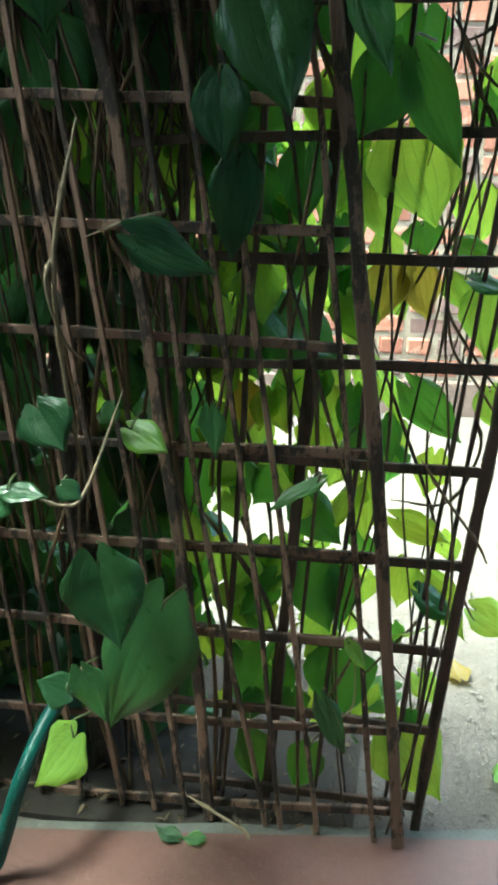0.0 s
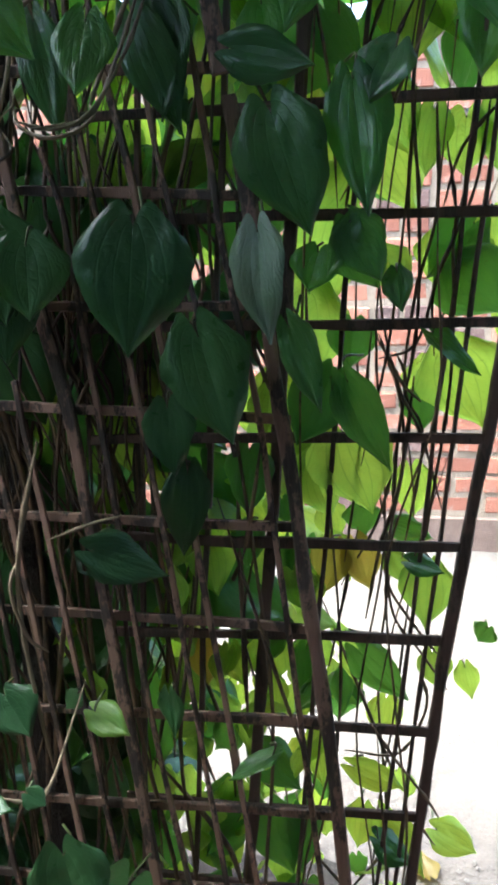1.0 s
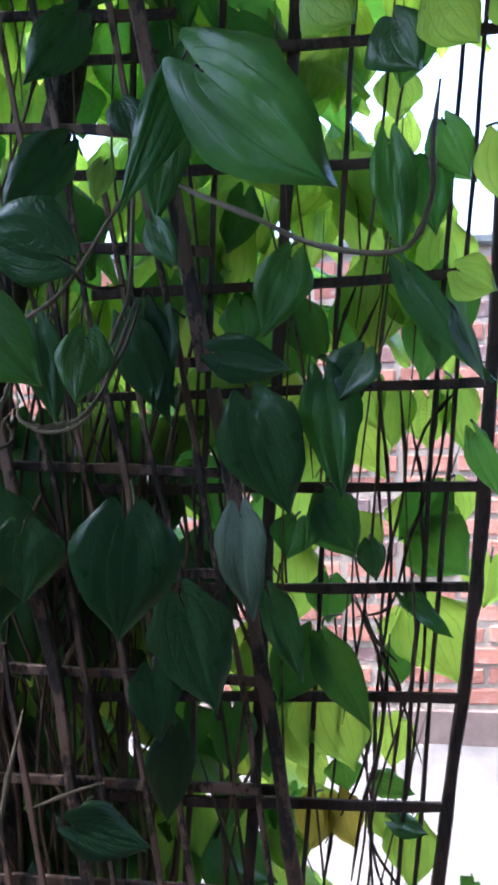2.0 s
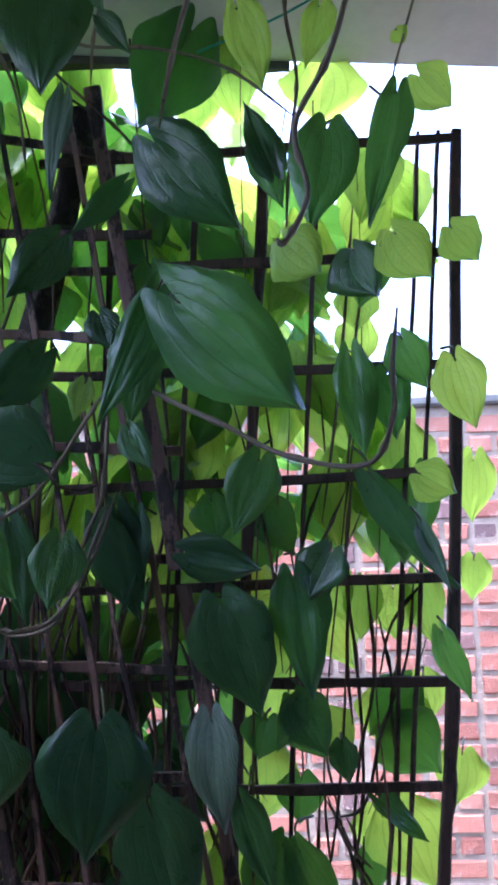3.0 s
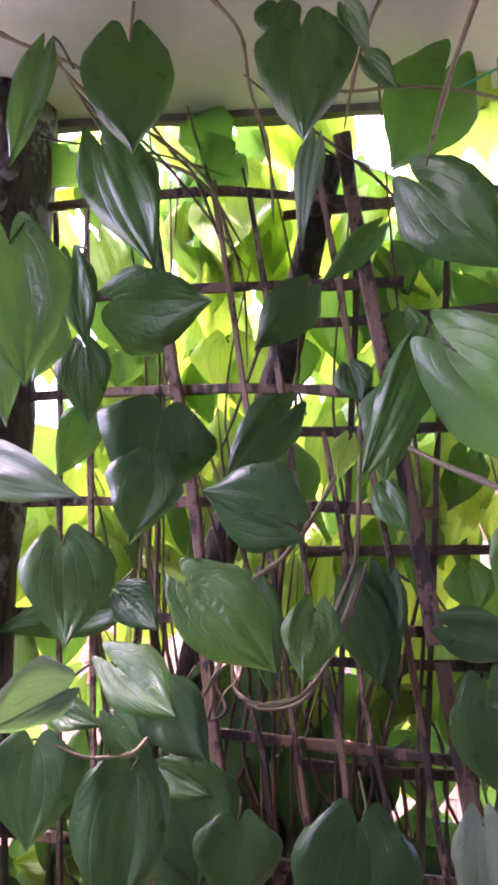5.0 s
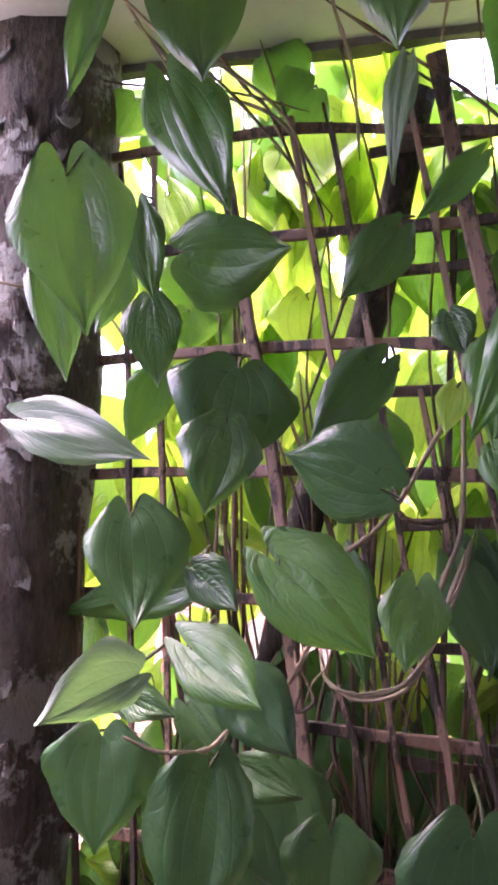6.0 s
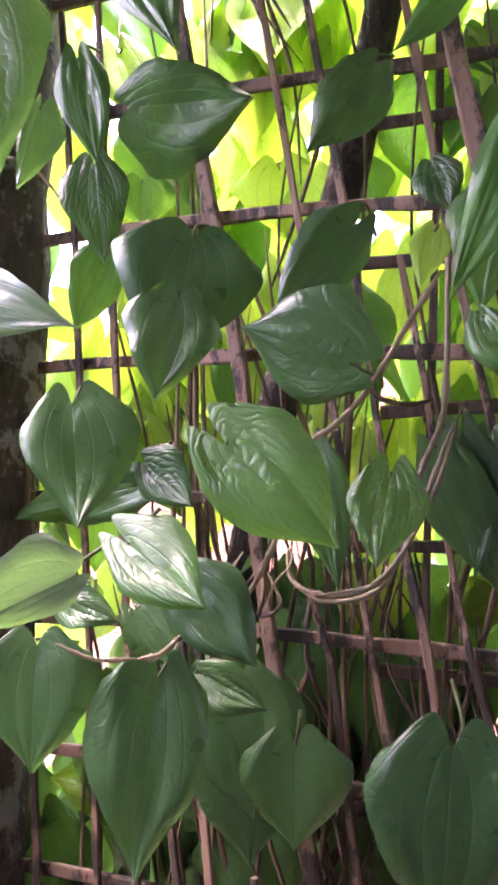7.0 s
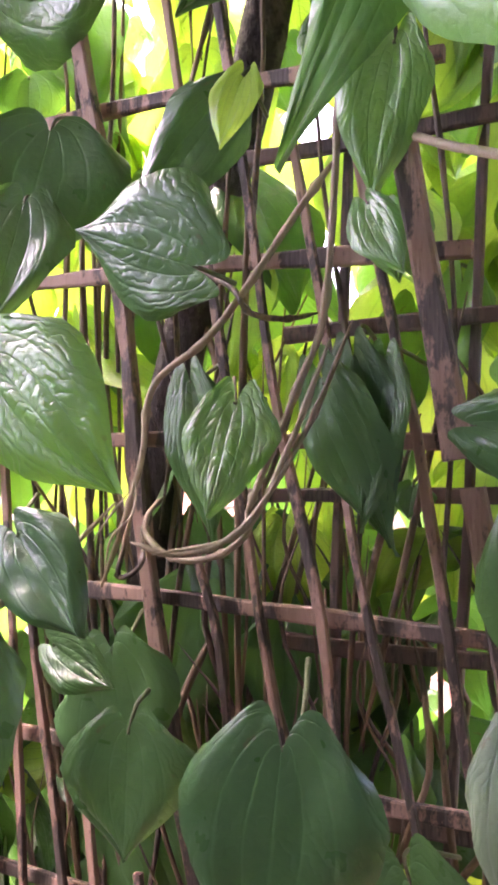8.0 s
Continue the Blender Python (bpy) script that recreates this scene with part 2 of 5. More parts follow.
def tube(points, radii, sides=7, wobble=0.0, rng=None, caps=True):
    """A bmesh tube through the points, with a radius at each."""
    bm = bmesh.new()
    pts = [Vector(p) for p in points]
    rings = []
    side = None
    for i, p in enumerate(pts):
        d = (pts[min(i + 1, len(pts) - 1)] - pts[max(i - 1, 0)]).normalized()
        if side is None:
            side = d.orthogonal().normalized()
        side = (side - d * side.dot(d)).normalized()
        up = d.cross(side)
        ring = []
        for k in range(sides):
            a = 2 * math.pi * k / sides
            r = radii[i] * (1 + (rng.uniform(-wobble, wobble) if rng else 0))
            ring.append(bm.verts.new(p + (side * math.cos(a) + up * math.sin(a)) * r))
        rings.append(ring)
    for r0, r1 in zip(rings, rings[1:]):
        for k in range(sides):
            bm.faces.new((r0[k], r0[(k + 1) % sides], r1[(k + 1) % sides], r1[k]))
    if caps:
        bm.faces.new(rings[0][::-1])
        bm.faces.new(rings[-1])
    return bm


def smooth_line(points, steps):
    """A Catmull-Rom line through the points."""
    p = [Vector(q) for q in points]
    if len(p) == 2:
        return [p[0].lerp(p[1], i / steps) for i in range(steps + 1)]
    p = [p[0] * 2 - p[1]] + p + [p[-1] * 2 - p[-2]]
    out = []
    for i in range(1, len(p) - 2):
        a, b, c, d = p[i - 1:i + 3]
        for k in range(steps):
            s = k / steps
            out.append(0.5 * ((2 * b) + (c - a) * s + (2 * a - 5 * b + 4 * c - d) * s * s + (3 * b - a - 3 * c + d) * s ** 3))
    out.append(p[-2])
    return out


def slab_box(bm, lo, hi, bevel=0.0):
    vs = [bm.verts.new((x, y, z)) for x in (lo[0], hi[0]) for y in (lo[1], hi[1]) for z in (lo[2], hi[2])]
    for f in ((0, 1, 3, 2), (4, 6, 7, 5), (0, 4, 5, 1), (2, 3, 7, 6), (0, 2, 6, 4), (1, 5, 7, 3)):
        bm.faces.new([vs[i] for i in f])
    if bevel:
        bmesh.ops.bevel(bm, geom=bm.edges[:], offset=bevel, segments=1, affect="EDGES")


def setting(name, bm, mat, label, category, smooth=False):
    ob = new(name, mesh_from(bm, name, mat, smooth))
    return tagged(ob, label, category, kind="structure")


# ---- ground and house ----
def ground_sheet():
    bm = bmesh.new()
    xs = [-400, -60, -12, -5] + [-3 + 0.12 * i for i in range(59)] + [5, 12, 60, 400]
    ys = [-400, -60, -12, -4, 0.4] + [0.8 + 0.1 * i for i in range(36)] + [5, 12, 60, 400]
    rows = []
    for y in ys:
        row = []
        for x in xs:
            near = abs(x) < 4.2 and 0.7 < y < 4.4
            z = -0.022 + (0.016 * noise.noise(Vector((x * 3.1, y * 3.1, 0))) + 0.006 * noise.noise(Vector((x * 13, y * 13, 4))) if near else 0)
            row.append(bm.verts.new((x, y, z)))
        rows.append(row)
    for a, b in zip(rows, rows[1:]):
        for i in range(len(xs) - 1):
            bm.faces.new((a[i], a[i + 1], b[i + 1], b[i]))
    return bm


setting("ground", ground_sheet(), SOIL, "pale dry trodden soil with grit in the yard", "ground", True)


def skewed_plate(x0, x1, back, edge_at, slope, z0, z1, steps=24, rough=0.0):
    """A plate whose outer edge runs slightly askew to the trellis."""
    bm = bmesh.new()
    rings = []
    for i in range(steps + 1):
        x = x0 + (x1 - x0) * i / steps
        e = edge_at + slope * x + rough * noise.noise(Vector((x * 9, z0, 1.7)))
        b = back + (slope * x if back > 0.5 else 0)
        rings.append([bm.verts.new(v) for v in ((x, b, z0), (x, e, z0), (x, e, z1), (x, b, z1))])
    for a, b in zip(rings, rings[1:]):
        for k in range(4):
            bm.faces.new((a[k], b[k], b[(k + 1) % 4], a[(k + 1) % 4]))
    bm.faces.new(rings[0])
    bm.faces.new(rings[-1][::-1])
    bmesh.ops.recalc_face_normals(bm, faces=bm.faces[:])
    return bm


setting("floor", skewed_plate(-2.4, 1.75, -1.8, 1.005, 0.165, -0.12, 0.0), RED_FLOOR, "worn red oxide cement veranda floor", "floor")
setting("floor_edge", skewed_plate(-2.4, 1.75, 1.005, 1.030, 0.165, -0.12, -0.004, 60, 0.010), CEMENT, "rough grey cement strip along the veranda floor", "floor edge")
# littered soil, its colour deepened for the shade beneath the dense growth
DARKENED_SOIL = stone_material("leaf mould darkened for shade", (0.012, 0.010, 0.008), (0.042, 0.034, 0.026), 24.0, 0.95, 0.02)
setting("planting_strip", skewed_plate(-2.0, 0.17, 1.008, 1.52, 0.06, -0.08, -0.006, 60, 0.05), DARKENED_SOIL, "strip of littered soil along the foot of the trellis, darkened for shade", "planting strip")
setting("ceiling", skewed_plate(-0.74, 1.75, -1.8, 1.15, 0.165, 2.30, 2.42), CEILING, "stained whitish concrete ceiling slab of the veranda", "ceiling")
# extra slab out of view, closes part of the overhead slot to cut light
setting("ceiling", skewed_plate(-1.12, -0.744, -1.8, 0.12, 0.0, 2.30, 2.42), CEILING, "unseen stained whitish slab added to narrow the light slot over the west wall", "ceiling")
setting("trim", skewed_plate(-0.74, 0.22, 1.152, 1.172, 0.165, 2.288, 2.40, 60, 0.02), MOSS_EDGE, "dark mossy drip lip along the slab edge", "drip edge")
bm = bmesh.new()
slab_box(bm, (-2.4, -2.0, -0.12), (1.75, -1.8, 2.42))
setting("wall_south", bm, PLASTER, "plain turquoise-washed house wall behind the veranda", "wall")
# unseen end wall, placed to narrow the opening that lets fill light in
bm = bmesh.new()
slab_box(bm, (1.75, -2.0, -0.12), (1.95, 1.22, 2.42))
setting("wall_east", bm, PLASTER, "unseen plain turquoise-washed end wall, set close to cut fill light", "wall")

# unseen light blocker: keeps the lower left dark, lets sky in above it
bm = bmesh.new()
slab_box(bm, (-1.12, -1.8, -0.12), (-1.0, 0.98, 1.88), 0.01)
setting("wall_west", bm, PLASTER, "unseen turquoise-washed wall with an open top, added to block low light from the west", "wall")

# ---- brick boundary wall ----
WALL_Y, COURSE = 3.50, 0.091
bm = bmesh.new()
slab_box(bm, (-6.0, WALL_Y + 0.006, -0.1), (6.0, WALL_Y + 0.25, 2.08))
boundary = setting("wall_north", bm, MORTAR, "old red brick boundary wall with thick pale mortar", "brick wall")
bm = bmesh.new()
slab_box(bm, (-6.0, WALL_Y - 0.012, -0.1), (6.0, WALL_Y + 0.006, 0.13), 0.008)
PLINTH = stone_material("dusty plinth", (0.10, 0.068, 0.052), (0.21, 0.145, 0.115), 12.0, 0.95, 0.01)
setting("trim", bm, PLINTH, "dusty cement plinth at the foot of the brick wall", "plinth")


bm = bmesh.new()
slab_box(bm, (-6.0, WALL_Y - 0.03, 2.08), (6.0, WALL_Y + 0.29, 2.13), 0.012)
setting("trim", bm, CEMENT, "rough grey cement coping along the brick wall", "coping")


# ---- trellis ----
def lath(name, parent, mat, points, width, depth, rng, label=""):
    """A split lath along the points: slightly bowed, uneven in width, with worn edges."""
    line = smooth_line(points, max(3, int((Vector(points[-1]) - Vector(points[0])).length / 0.06 / (len(points) - 1))))
    d = (line[-1] - line[0]).normalized()
    front = Vector((0, -1, 0))
    side = d.cross(front).normalized()
    front = side.cross(d).normalized()
    bm = bmesh.new()
    rings = []
    n = len(line) - 1
    ph, bow = rng.uniform(0, 9), rng.uniform(-0.004, 0.004)
    e = 0.28
    for i, p in enumerate(line):
        s = i / n * (line[-1] - line[0]).length
        c = p + side * (bow * math.sin(math.pi * i / n) + 0.0038 * noise.noise(Vector((ph, s * 6, 0)))) + front * 0.002 * noise.noise(Vector((ph + 5, s * 5, 0)))
        w = width * 0.5 * (1 + 0.34 * noise.noise(Vector((ph + 20, s * 11, 0))))
        h = depth * 0.5 * (1 + 0.15 * noise.noise(Vector((ph + 40, s * 6, 0))))
        rings.append([bm.verts.new(c + side * w * u + front * h * v) for u, v in ((-1, -1 + e), (-1 + e, -1), (1 - e, -1), (1, -1 + e), (1, 1 - e), (1 - e, 1), (-1 + e, 1), (-1, 1 - e))])
    for r0, r1 in zip(rings, rings[1:]):
        for k in range(8):
            bm.faces.new((r0[k], r0[(k + 1) % 8], r1[(k + 1) % 8], r1[k]))
    bm.faces.new(rings[0][::-1])
    bm.faces.new(rings[-1])
    bmesh.ops.recalc_face_normals(bm, faces=bm.faces[:])
    return part(name, bm, mat, parent, label, False)


rng = random.Random(11)
trellis = thing("trellis", "old red-painted wooden lath trellis overgrown with vine", "trellis", "trellis panels")
FRONT_Y, REAR_Y = 1.040, 1.085
# upright laths: where they stand at a few heights; the panel has sagged, so all lean
out = FRONT_Y - 0.011
for width, places in (
        (0.0082, ((0.205, 0.0), (0.147, 0.542), (0.087, 1.052), (0.045, 1.286), (0.010, 1.523), (-0.016, 1.652), (-0.100, 2.15))),
        (0.0066, ((0.052, 1.03), (0.003, 1.238), (-0.036, 1.415), (-0.066, 1.63), (-0.090, 1.762))),
        (0.0078, ((0.117, 0.0), (0.064, 0.39), (-0.009, 0.939), (-0.061, 1.315), (-0.101, 1.514), (-0.139, 1.77), (-0.196, 2.12))),
        (0.0074, ((0.058, 0.0), (0.019, 0.371), (-0.047, 0.905), (-0.123, 1.368), (-0.160, 1.60), (-0.219, 1.948), (-0.25, 2.14))),
        (0.0074, ((0.031, 0.0), (-0.081, 0.628), (-0.160, 1.294), (-0.186, 1.425))),
        (0.0080, ((-0.099, 0.0), (-0.166, 0.527), (-0.247, 1.13))),
        (0.0084, ((-0.154, 0.0), (-0.216, 0.489), (-0.271, 0.917), (-0.338, 1.40))),
        (0.0076, ((-0.209, 0.0), (-0.229, 0.192), (-0.312, 0.95), (-0.375, 1.36))),
        (0.0078, ((-0.28, 0.0), (-0.36, 0.75), (-0.425, 1.68), (-0.452, 2.12))),
        (0.0070, ((-0.35, 0.0), (-0.41, 0.70), (-0.470, 1.68), (-0.505, 2.12))),
        (0.0090, ((-0.44, 0.0), (-0.52, 1.25), (-0.57, 2.14)))):
    lath("upright_lath", trellis, LATH, [(x, out, z) for x, z in places], width, 0.007, rng)
thick = "thicker flaking upright post"
for width, depth, y, places in (
        (0.0185, 0.014, 0.014, ((0.243, 0.005), (0.186, 0.546), (0.140, 0.922), (0.094, 1.25), (0.056, 1.475))),
        (0.0200, 0.013, 0.033, ((0.052, 1.496), (0.015, 1.733), (-0.020, 1.93), (-0.058, 2.17))),
        (0.0160, 0.012, 0.013, ((-0.061, 0.0), (-0.084, 0.338), (-0.143, 0.837), (-0.176, 1.097), (-0.228, 1.361), (-0.262, 1.65), (-0.311, 1.906), (-0.36, 2.16)))):
    lath("upright_post", trellis, LATH, [(x, FRONT_Y - y, z) for x, z in places], width, depth, rng, thick)
for left, right in ((0.000, 0.052), (0.158, 0.200), (0.330, 0.346), (0.472, 0.487), (0.630, 0.638), (0.784, 0.781), (0.934, 0.929), (1.090, 1.078), (1.232, 1.225),
                    (1.376, 1.360), (1.522, 1.508), (1.676, 1.655), (1.834, 1.810), (1.984, 1.964), (2.136, 2.078)):
    end = 0.243 - 0.1215 * right + 0.012
    lath("cross_lath", trellis, LATH, ((-0.74 + rng.uniform(-0.03, 0.03), FRONT_Y + 0.003, left), (-0.3, FRONT_Y + 0.003, left + rng.uniform(-0.004, 0.004)), (end, FRONT_Y + 0.003, right)), 0.0138, 0.008, rng)

rear = thing("trellis", "weathered brown wooden lath trellis standing behind the red one", "trellis", "trellis panels")
for foot, head, width in ((0.215, 0.405, 0.006), (0.245, 0.435, 0.006), (0.10, 0.26, 0.007), (-0.06, 0.08, 0.008), (-0.14, -0.05, 0.008)):
    lath("upright_lath", rear, LATH_REAR, ((foot, REAR_Y + 0.010, 0.0), (head, REAR_Y + 0.010, 2.12)), width, 0.010, rng)
lath("upright_post", rear, LATH_REAR, ((0.02, REAR_Y + 0.013, 0.0), (0.18, REAR_Y + 0.013, 2.12)), 0.017, 0.012, rng)
lath("end_post", rear, LATH_REAR, ((0.266, REAR_Y + 0.002, -0.03), (0.312, REAR_Y + 0.002, 0.502), (0.344, REAR_Y + 0.002, 0.79), (0.390, REAR_Y + 0.002, 1.12), (0.412, REAR_Y + 0.002, 1.36), (0.458, REAR_Y + 0.002, 2.115)), 0.0165, 0.018, rng, "leaning dark end post")
for z in (0.03, 0.177, 0.319, 0.467, 0.610, 0.752, 0.893, 1.047, 1.198, 1.334, 1.477, 1.620, 1.772, 1.932, 2.10):
    end = 0.268 + 0.1 * z if z < 1.4 else 0.412 + 0.061 * (z - 1.36)
    lath("cross_lath", rear, LATH_REAR, ((-0.15 + rng.uniform(-0.03, 0.03), REAR_Y - 0.002, z + rng.uniform(-0.012, 0.004)), (end, REAR_Y - 0.002, z + rng.uniform(-0.002, 0.004))), 0.0140, 0.008, rng)

# ---- trunks ----
def trunk(name, points, radii, mat, label, category, seed, sides=20, steps=10, lump=0.08):
    r = random.Random(seed)
    line = smooth_line(points, steps)
    rad = [radii[0] + (radii[1] - radii[0]) * i / (len(line) - 1) for i in range(len(line))]
    rad = [v * (1 + lump * noise.noise(Vector((seed, i * 0.5, 0)))) for i, v in enumerate(rad)]
    bm = tube(line, rad, sides, lump * 0.6, r)
    ob = new(name, mesh_from(bm, name, mat))
    return tagged(ob, label, category)


tree = thing("tree_trunk", "rough brown tree trunk with grey lichen patches", "tree trunk")
log = trunk("bark", ((-0.70, 1.02, -0.05), (-0.675, 1.02, 0.7), (-0.652, 1.02, 1.5), (-0.622, 1.02, 2.31)), (0.125, 0.105), BARK, "", "", 3)
log.parent = tree


def bark_plate(seed):
    """A curled plate of loose bark in its own axes: z along the trunk, y out of it."""
    r = random.Random(seed)
    bm = bmesh.new()
    w, h = r.uniform(0.010, 0.022), r.uniform(0.016, 0.045)
    rim = []
    for k in range(9):
        a = 2 * math.pi * k / 9
        g = r.uniform(0.65, 1.15)
        rim.append((w * g * math.cos(a), h * g * math.sin(a)))
    front = [bm.verts.new((x, 0.004 + 0.003 * abs(z) / h - 4.0 * x * x, z)) for x, z in rim]
    rear_rim = [bm.verts.new((x * 0.9, -0.012 - 4.0 * x * x, z * 0.9)) for x, z in rim]
    mid = bm.verts.new((0, 0.007, 0))
    for k in range(9):
        bm.faces.new((front[k], front[(k + 1) % 9], mid))
        bm.faces.new((front[k], rear_rim[k], rear_rim[(k + 1) % 9], front[(k + 1) % 9]))
    bmesh.ops.recalc_face_normals(bm, faces=bm.faces[:])
    return mesh_from(bm, "bark_plate", r.choice((BARK, BARK_GREY, BARK)), False)


plates = [bark_plate(60 + i) for i in range(12)]
flake = random.Random(15)
for i in range(190):
    z = flake.uniform(0.3, 2.26)
    a = flake.uniform(-2.6, 0.9)
    rad = 0.126 - 0.02 * z / 2.3
    ob = new("bark_plate", flake.choice(plates))
    ob.parent = tree
    ob.matrix_basis = pose(-0.70 + 0.034 * z + math.sin(a) * rad, 1.02 - math.cos(a) * rad, z) @ pose(0, 0, 0, 0, 0, 180 + math.degrees(a)) @ pose(0, 0, 0, flake.uniform(-4, 4), flake.uniform(-20, 20), 0)
trunk("support_pole", ((-0.27, 1.14, -0.05), (-0.30, 1.14, 0.7), (-0.315, 1.14, 1.25), (-0.27, 1.13, 1.58), (-0.17, 1.125, 1.89), (-0.10, 1.125, 2.2)), (0.030, 0.022), DARK_POST, "dark crooked damp wooden support pole", "pole", 5, 12)

# ---- the vines ----
vines = {}
for key, label in (("low", "betel vine with dark heart-shaped leaves near the floor"), ("middle", "betel vine with glossy drooping heart-shaped leaves on the trellis"),
                   ("upper", "betel vine with broad leaves and shoots under the ceiling"), ("side", "betel vine with large glossy leaves beside the tree trunk"),
                   ("rear", "sunlit yellow-green betel vine behind the trellis"),
                   ("rear_far", "bright betel vine growing out over the yard"),
                   ("rear_low", "dense shaded tangle of betel vine low behind the trellis")):
    vines[key] = thing("betel_vine", label, "vine", "betel vines on the trellis")
leaf_rng = random.Random(21)


def leaf_mesh(length, left, right, fold, droop, wave, pucker, seed, mat, columns=16, rows=13, lobe=0.18):
    """A heart-shaped leaf in its own axes: y along the midrib from the stalk to the tip, x across, z up from its face."""
    prof = ((0, 0.68), (0.03, 0.84), (0.08, 0.98), (0.16, 1.08), (0.26, 1.12), (0.40, 1.05), (0.55, 0.88), (0.70, 0.63), (0.82, 0.36), (0.90, 0.18), (0.955, 0.08), (1, 0.012))
    bm = bmesh.new()
    uv = bm.loops.layers.uv.new("UVMap")
    grid, coords = [], {}
    twist = noise.noise(Vector((seed * 1.7, 5.1, 0))) * 0.5
    curl = noise.noise(Vector((seed * 2.3, 9.4, 0))) * 0.2
    ear = lobe * (1.22 + 0.3 * noise.noise(Vector((seed * 0.7, 2.2, 6))))
    width = left + right
    for j in range(rows + 1):
        v = (j / rows) ** 0.92
        for (a, wa), (b, wb) in zip(prof, prof[1:]):
            if v <= b + 1e-6:
                hw = wa + (wb - wa) * (v - a) / (b - a)
                break
        row = []
        for i in range(columns + 1):
            s = 2 * i / columns - 1
            q = abs(s)
            dip = -ear * math.sin(math.pi * min(1.0, q * 1.05) ** 0.8) - 0.02 * q
            x = s * hw * (left if s > 0 else right)
            x *= 1 + (0.13 * noise.noise(Vector((seed, v * 3.1, math.copysign(2, s)))) + 0.05 * noise.noise(Vector((seed + 9, v * 9.0, math.copysign(4, s))))) * q
            y = (dip + v * (1 - dip)) * length
            z = fold * abs(x) - droop * length * (v * v) - 0.25 * fold * x * x / width
            z -= 0.55 * max(0.0, q - 0.6) ** 2 * width
            z += wave * length * q * q * math.sin(7 * v + 2.3 * math.copysign(1, s) + seed)
            z += wave * 0.9 * length * noise.noise(Vector((s * 1.6 + seed, v * 2.6, 3)))
            z += twist * x * v * v + curl * length * v ** 3
            fan = q / (v ** 0.62 + 0.03)
            dips = sum(math.exp(-((fan - c) / g) ** 2) for c, g in ((0.0, 0.12), (0.46, 0.13), (0.98, 0.17), (2.2, 0.5)))
            z += pucker * length * (-0.08 * dips + 0.9 * noise.noise(Vector((s * 4, v * 6, seed)))) * (1 - v * 0.5)
            vert = bm.verts.new((x, y, z))
            coords[vert] = (i / columns, v)
            row.append(vert)
        grid.append(row)
    for r0, r1 in zip(grid, grid[1:]):
        for i in range(columns):
            f = bm.faces.new((r0[i], r0[i + 1], r1[i + 1], r1[i]))
            for loop in f.loops:
                loop[uv].uv = coords[loop.vert]
    return mesh_from(bm, "leaf", mat)


def leaf_pose(base, tip, turn, towards=(0.12, 0.0, 1.45)):
    base, tip = Vector(base), Vector(tip)
    y = (tip - base).normalized()
    z = Vector(towards) - (base + tip) / 2
    z = (z - y * z.dot(y)).normalized()
    x = y.cross(z)
    m = Matrix((x, y, z)).transposed().to_4x4()
    return Matrix.Translation(base) @ m @ pose(0, 0, 0, 0, turn, 0)


def stalk(leaf_ob, m, length, r):
    """The leaf's stalk, curving from its base back to the vine."""
    inv = m.inverted()
    start = m.translation
    bend = Vector((r.uniform(-0.25, 0.25), 0.35, r.uniform(-0.1, 0.5))) * length
    end = start + Vector((r.uniform(-0.3, 0.3), 0.75, r.uniform(-0.1, 0.6))) * length
    line = smooth_line((start, start + bend * 0.6 + Vector((0, 0, 0.12 * length)), end), 5)
    part("leaf_stalk", tube([inv @ p for p in line], [0.0014 + 0.0007 * i / 10 for i in range(len(line))], 5), GREEN_STALK, leaf_ob)


def leaf(vine, base, tip, width, turn=0, fold=0.2, tone=""):
    return heart(vine, base, tip, width / 2, width / 2, fold, tone, turn)


def heart(vine, base, tip, left, right, fold=0.1, tone="thick", turn=0, lobe=0.18):
    """A hanging leaf from its stalk to its tip, with the breadth of either half."""
    r = leaf_rng
    length = (Vector(tip) - Vector(base)).length
    me = leaf_mesh(length, left, right, fold, r.uniform(0.0, 0.08), r.uniform(0.02, 0.045), r.uniform(0.014, 0.026), r.uniform(0, 50), LEAF[tone], 22, 17, lobe)
    ob = new("leaf", me)
    ob.parent = vine
    ob.matrix_basis = leaf_pose(base, tip, turn)
    stalk(ob, ob.matrix_basis, min(0.09, 0.55 * length), r)
    return ob


def stem(vine, name, radius, *points):
    """A shoot with knots along it."""
    r = random.Random(int(abs(points[0][0]) * 1e4) + len(points))
    points = list(points)
    if name == "shoot" and 1.98 < points[0][2] < 2.29:
        (xa, ya, za), (xb, yb, zb) = points[0], points[1]
        if za > zb:
            k = (2.31 - za) / (za - zb)
            points.insert(0, (xa + max(-0.12, min(0.12, (xa - xb) * k)), min(ya + 0.03, 1.08), 2.31))
    line = smooth_line(points, 7)
    rad = []
    for i in range(len(line)):
        knot = 0.45 if i % 9 == 4 else 0.0
        ends = min(1.0, 0.35 + 0.22 * min(i, len(line) - 1 - i))
        rad.append(radius * (1.05 - 0.2 * i / len(line) + knot) * ends)
    mat = {"twig": TWIG, "tendril": TWIG, "dry_twig": DRY}.get(name, TWIG if points[0][1] < 0.99 else STEM)
    if name == "dry_twig":
        ob = new("dry_twig", mesh_from(tube(line, rad, 7, 0.12, r), "dry_twig", mat))
        return tagged(ob, "dry pale twig lying over the floor edge", "twig")
    return part("stem" if name != "tendril" else "tendril", tube(line, rad, 7, 0.12, r), mat, vine)


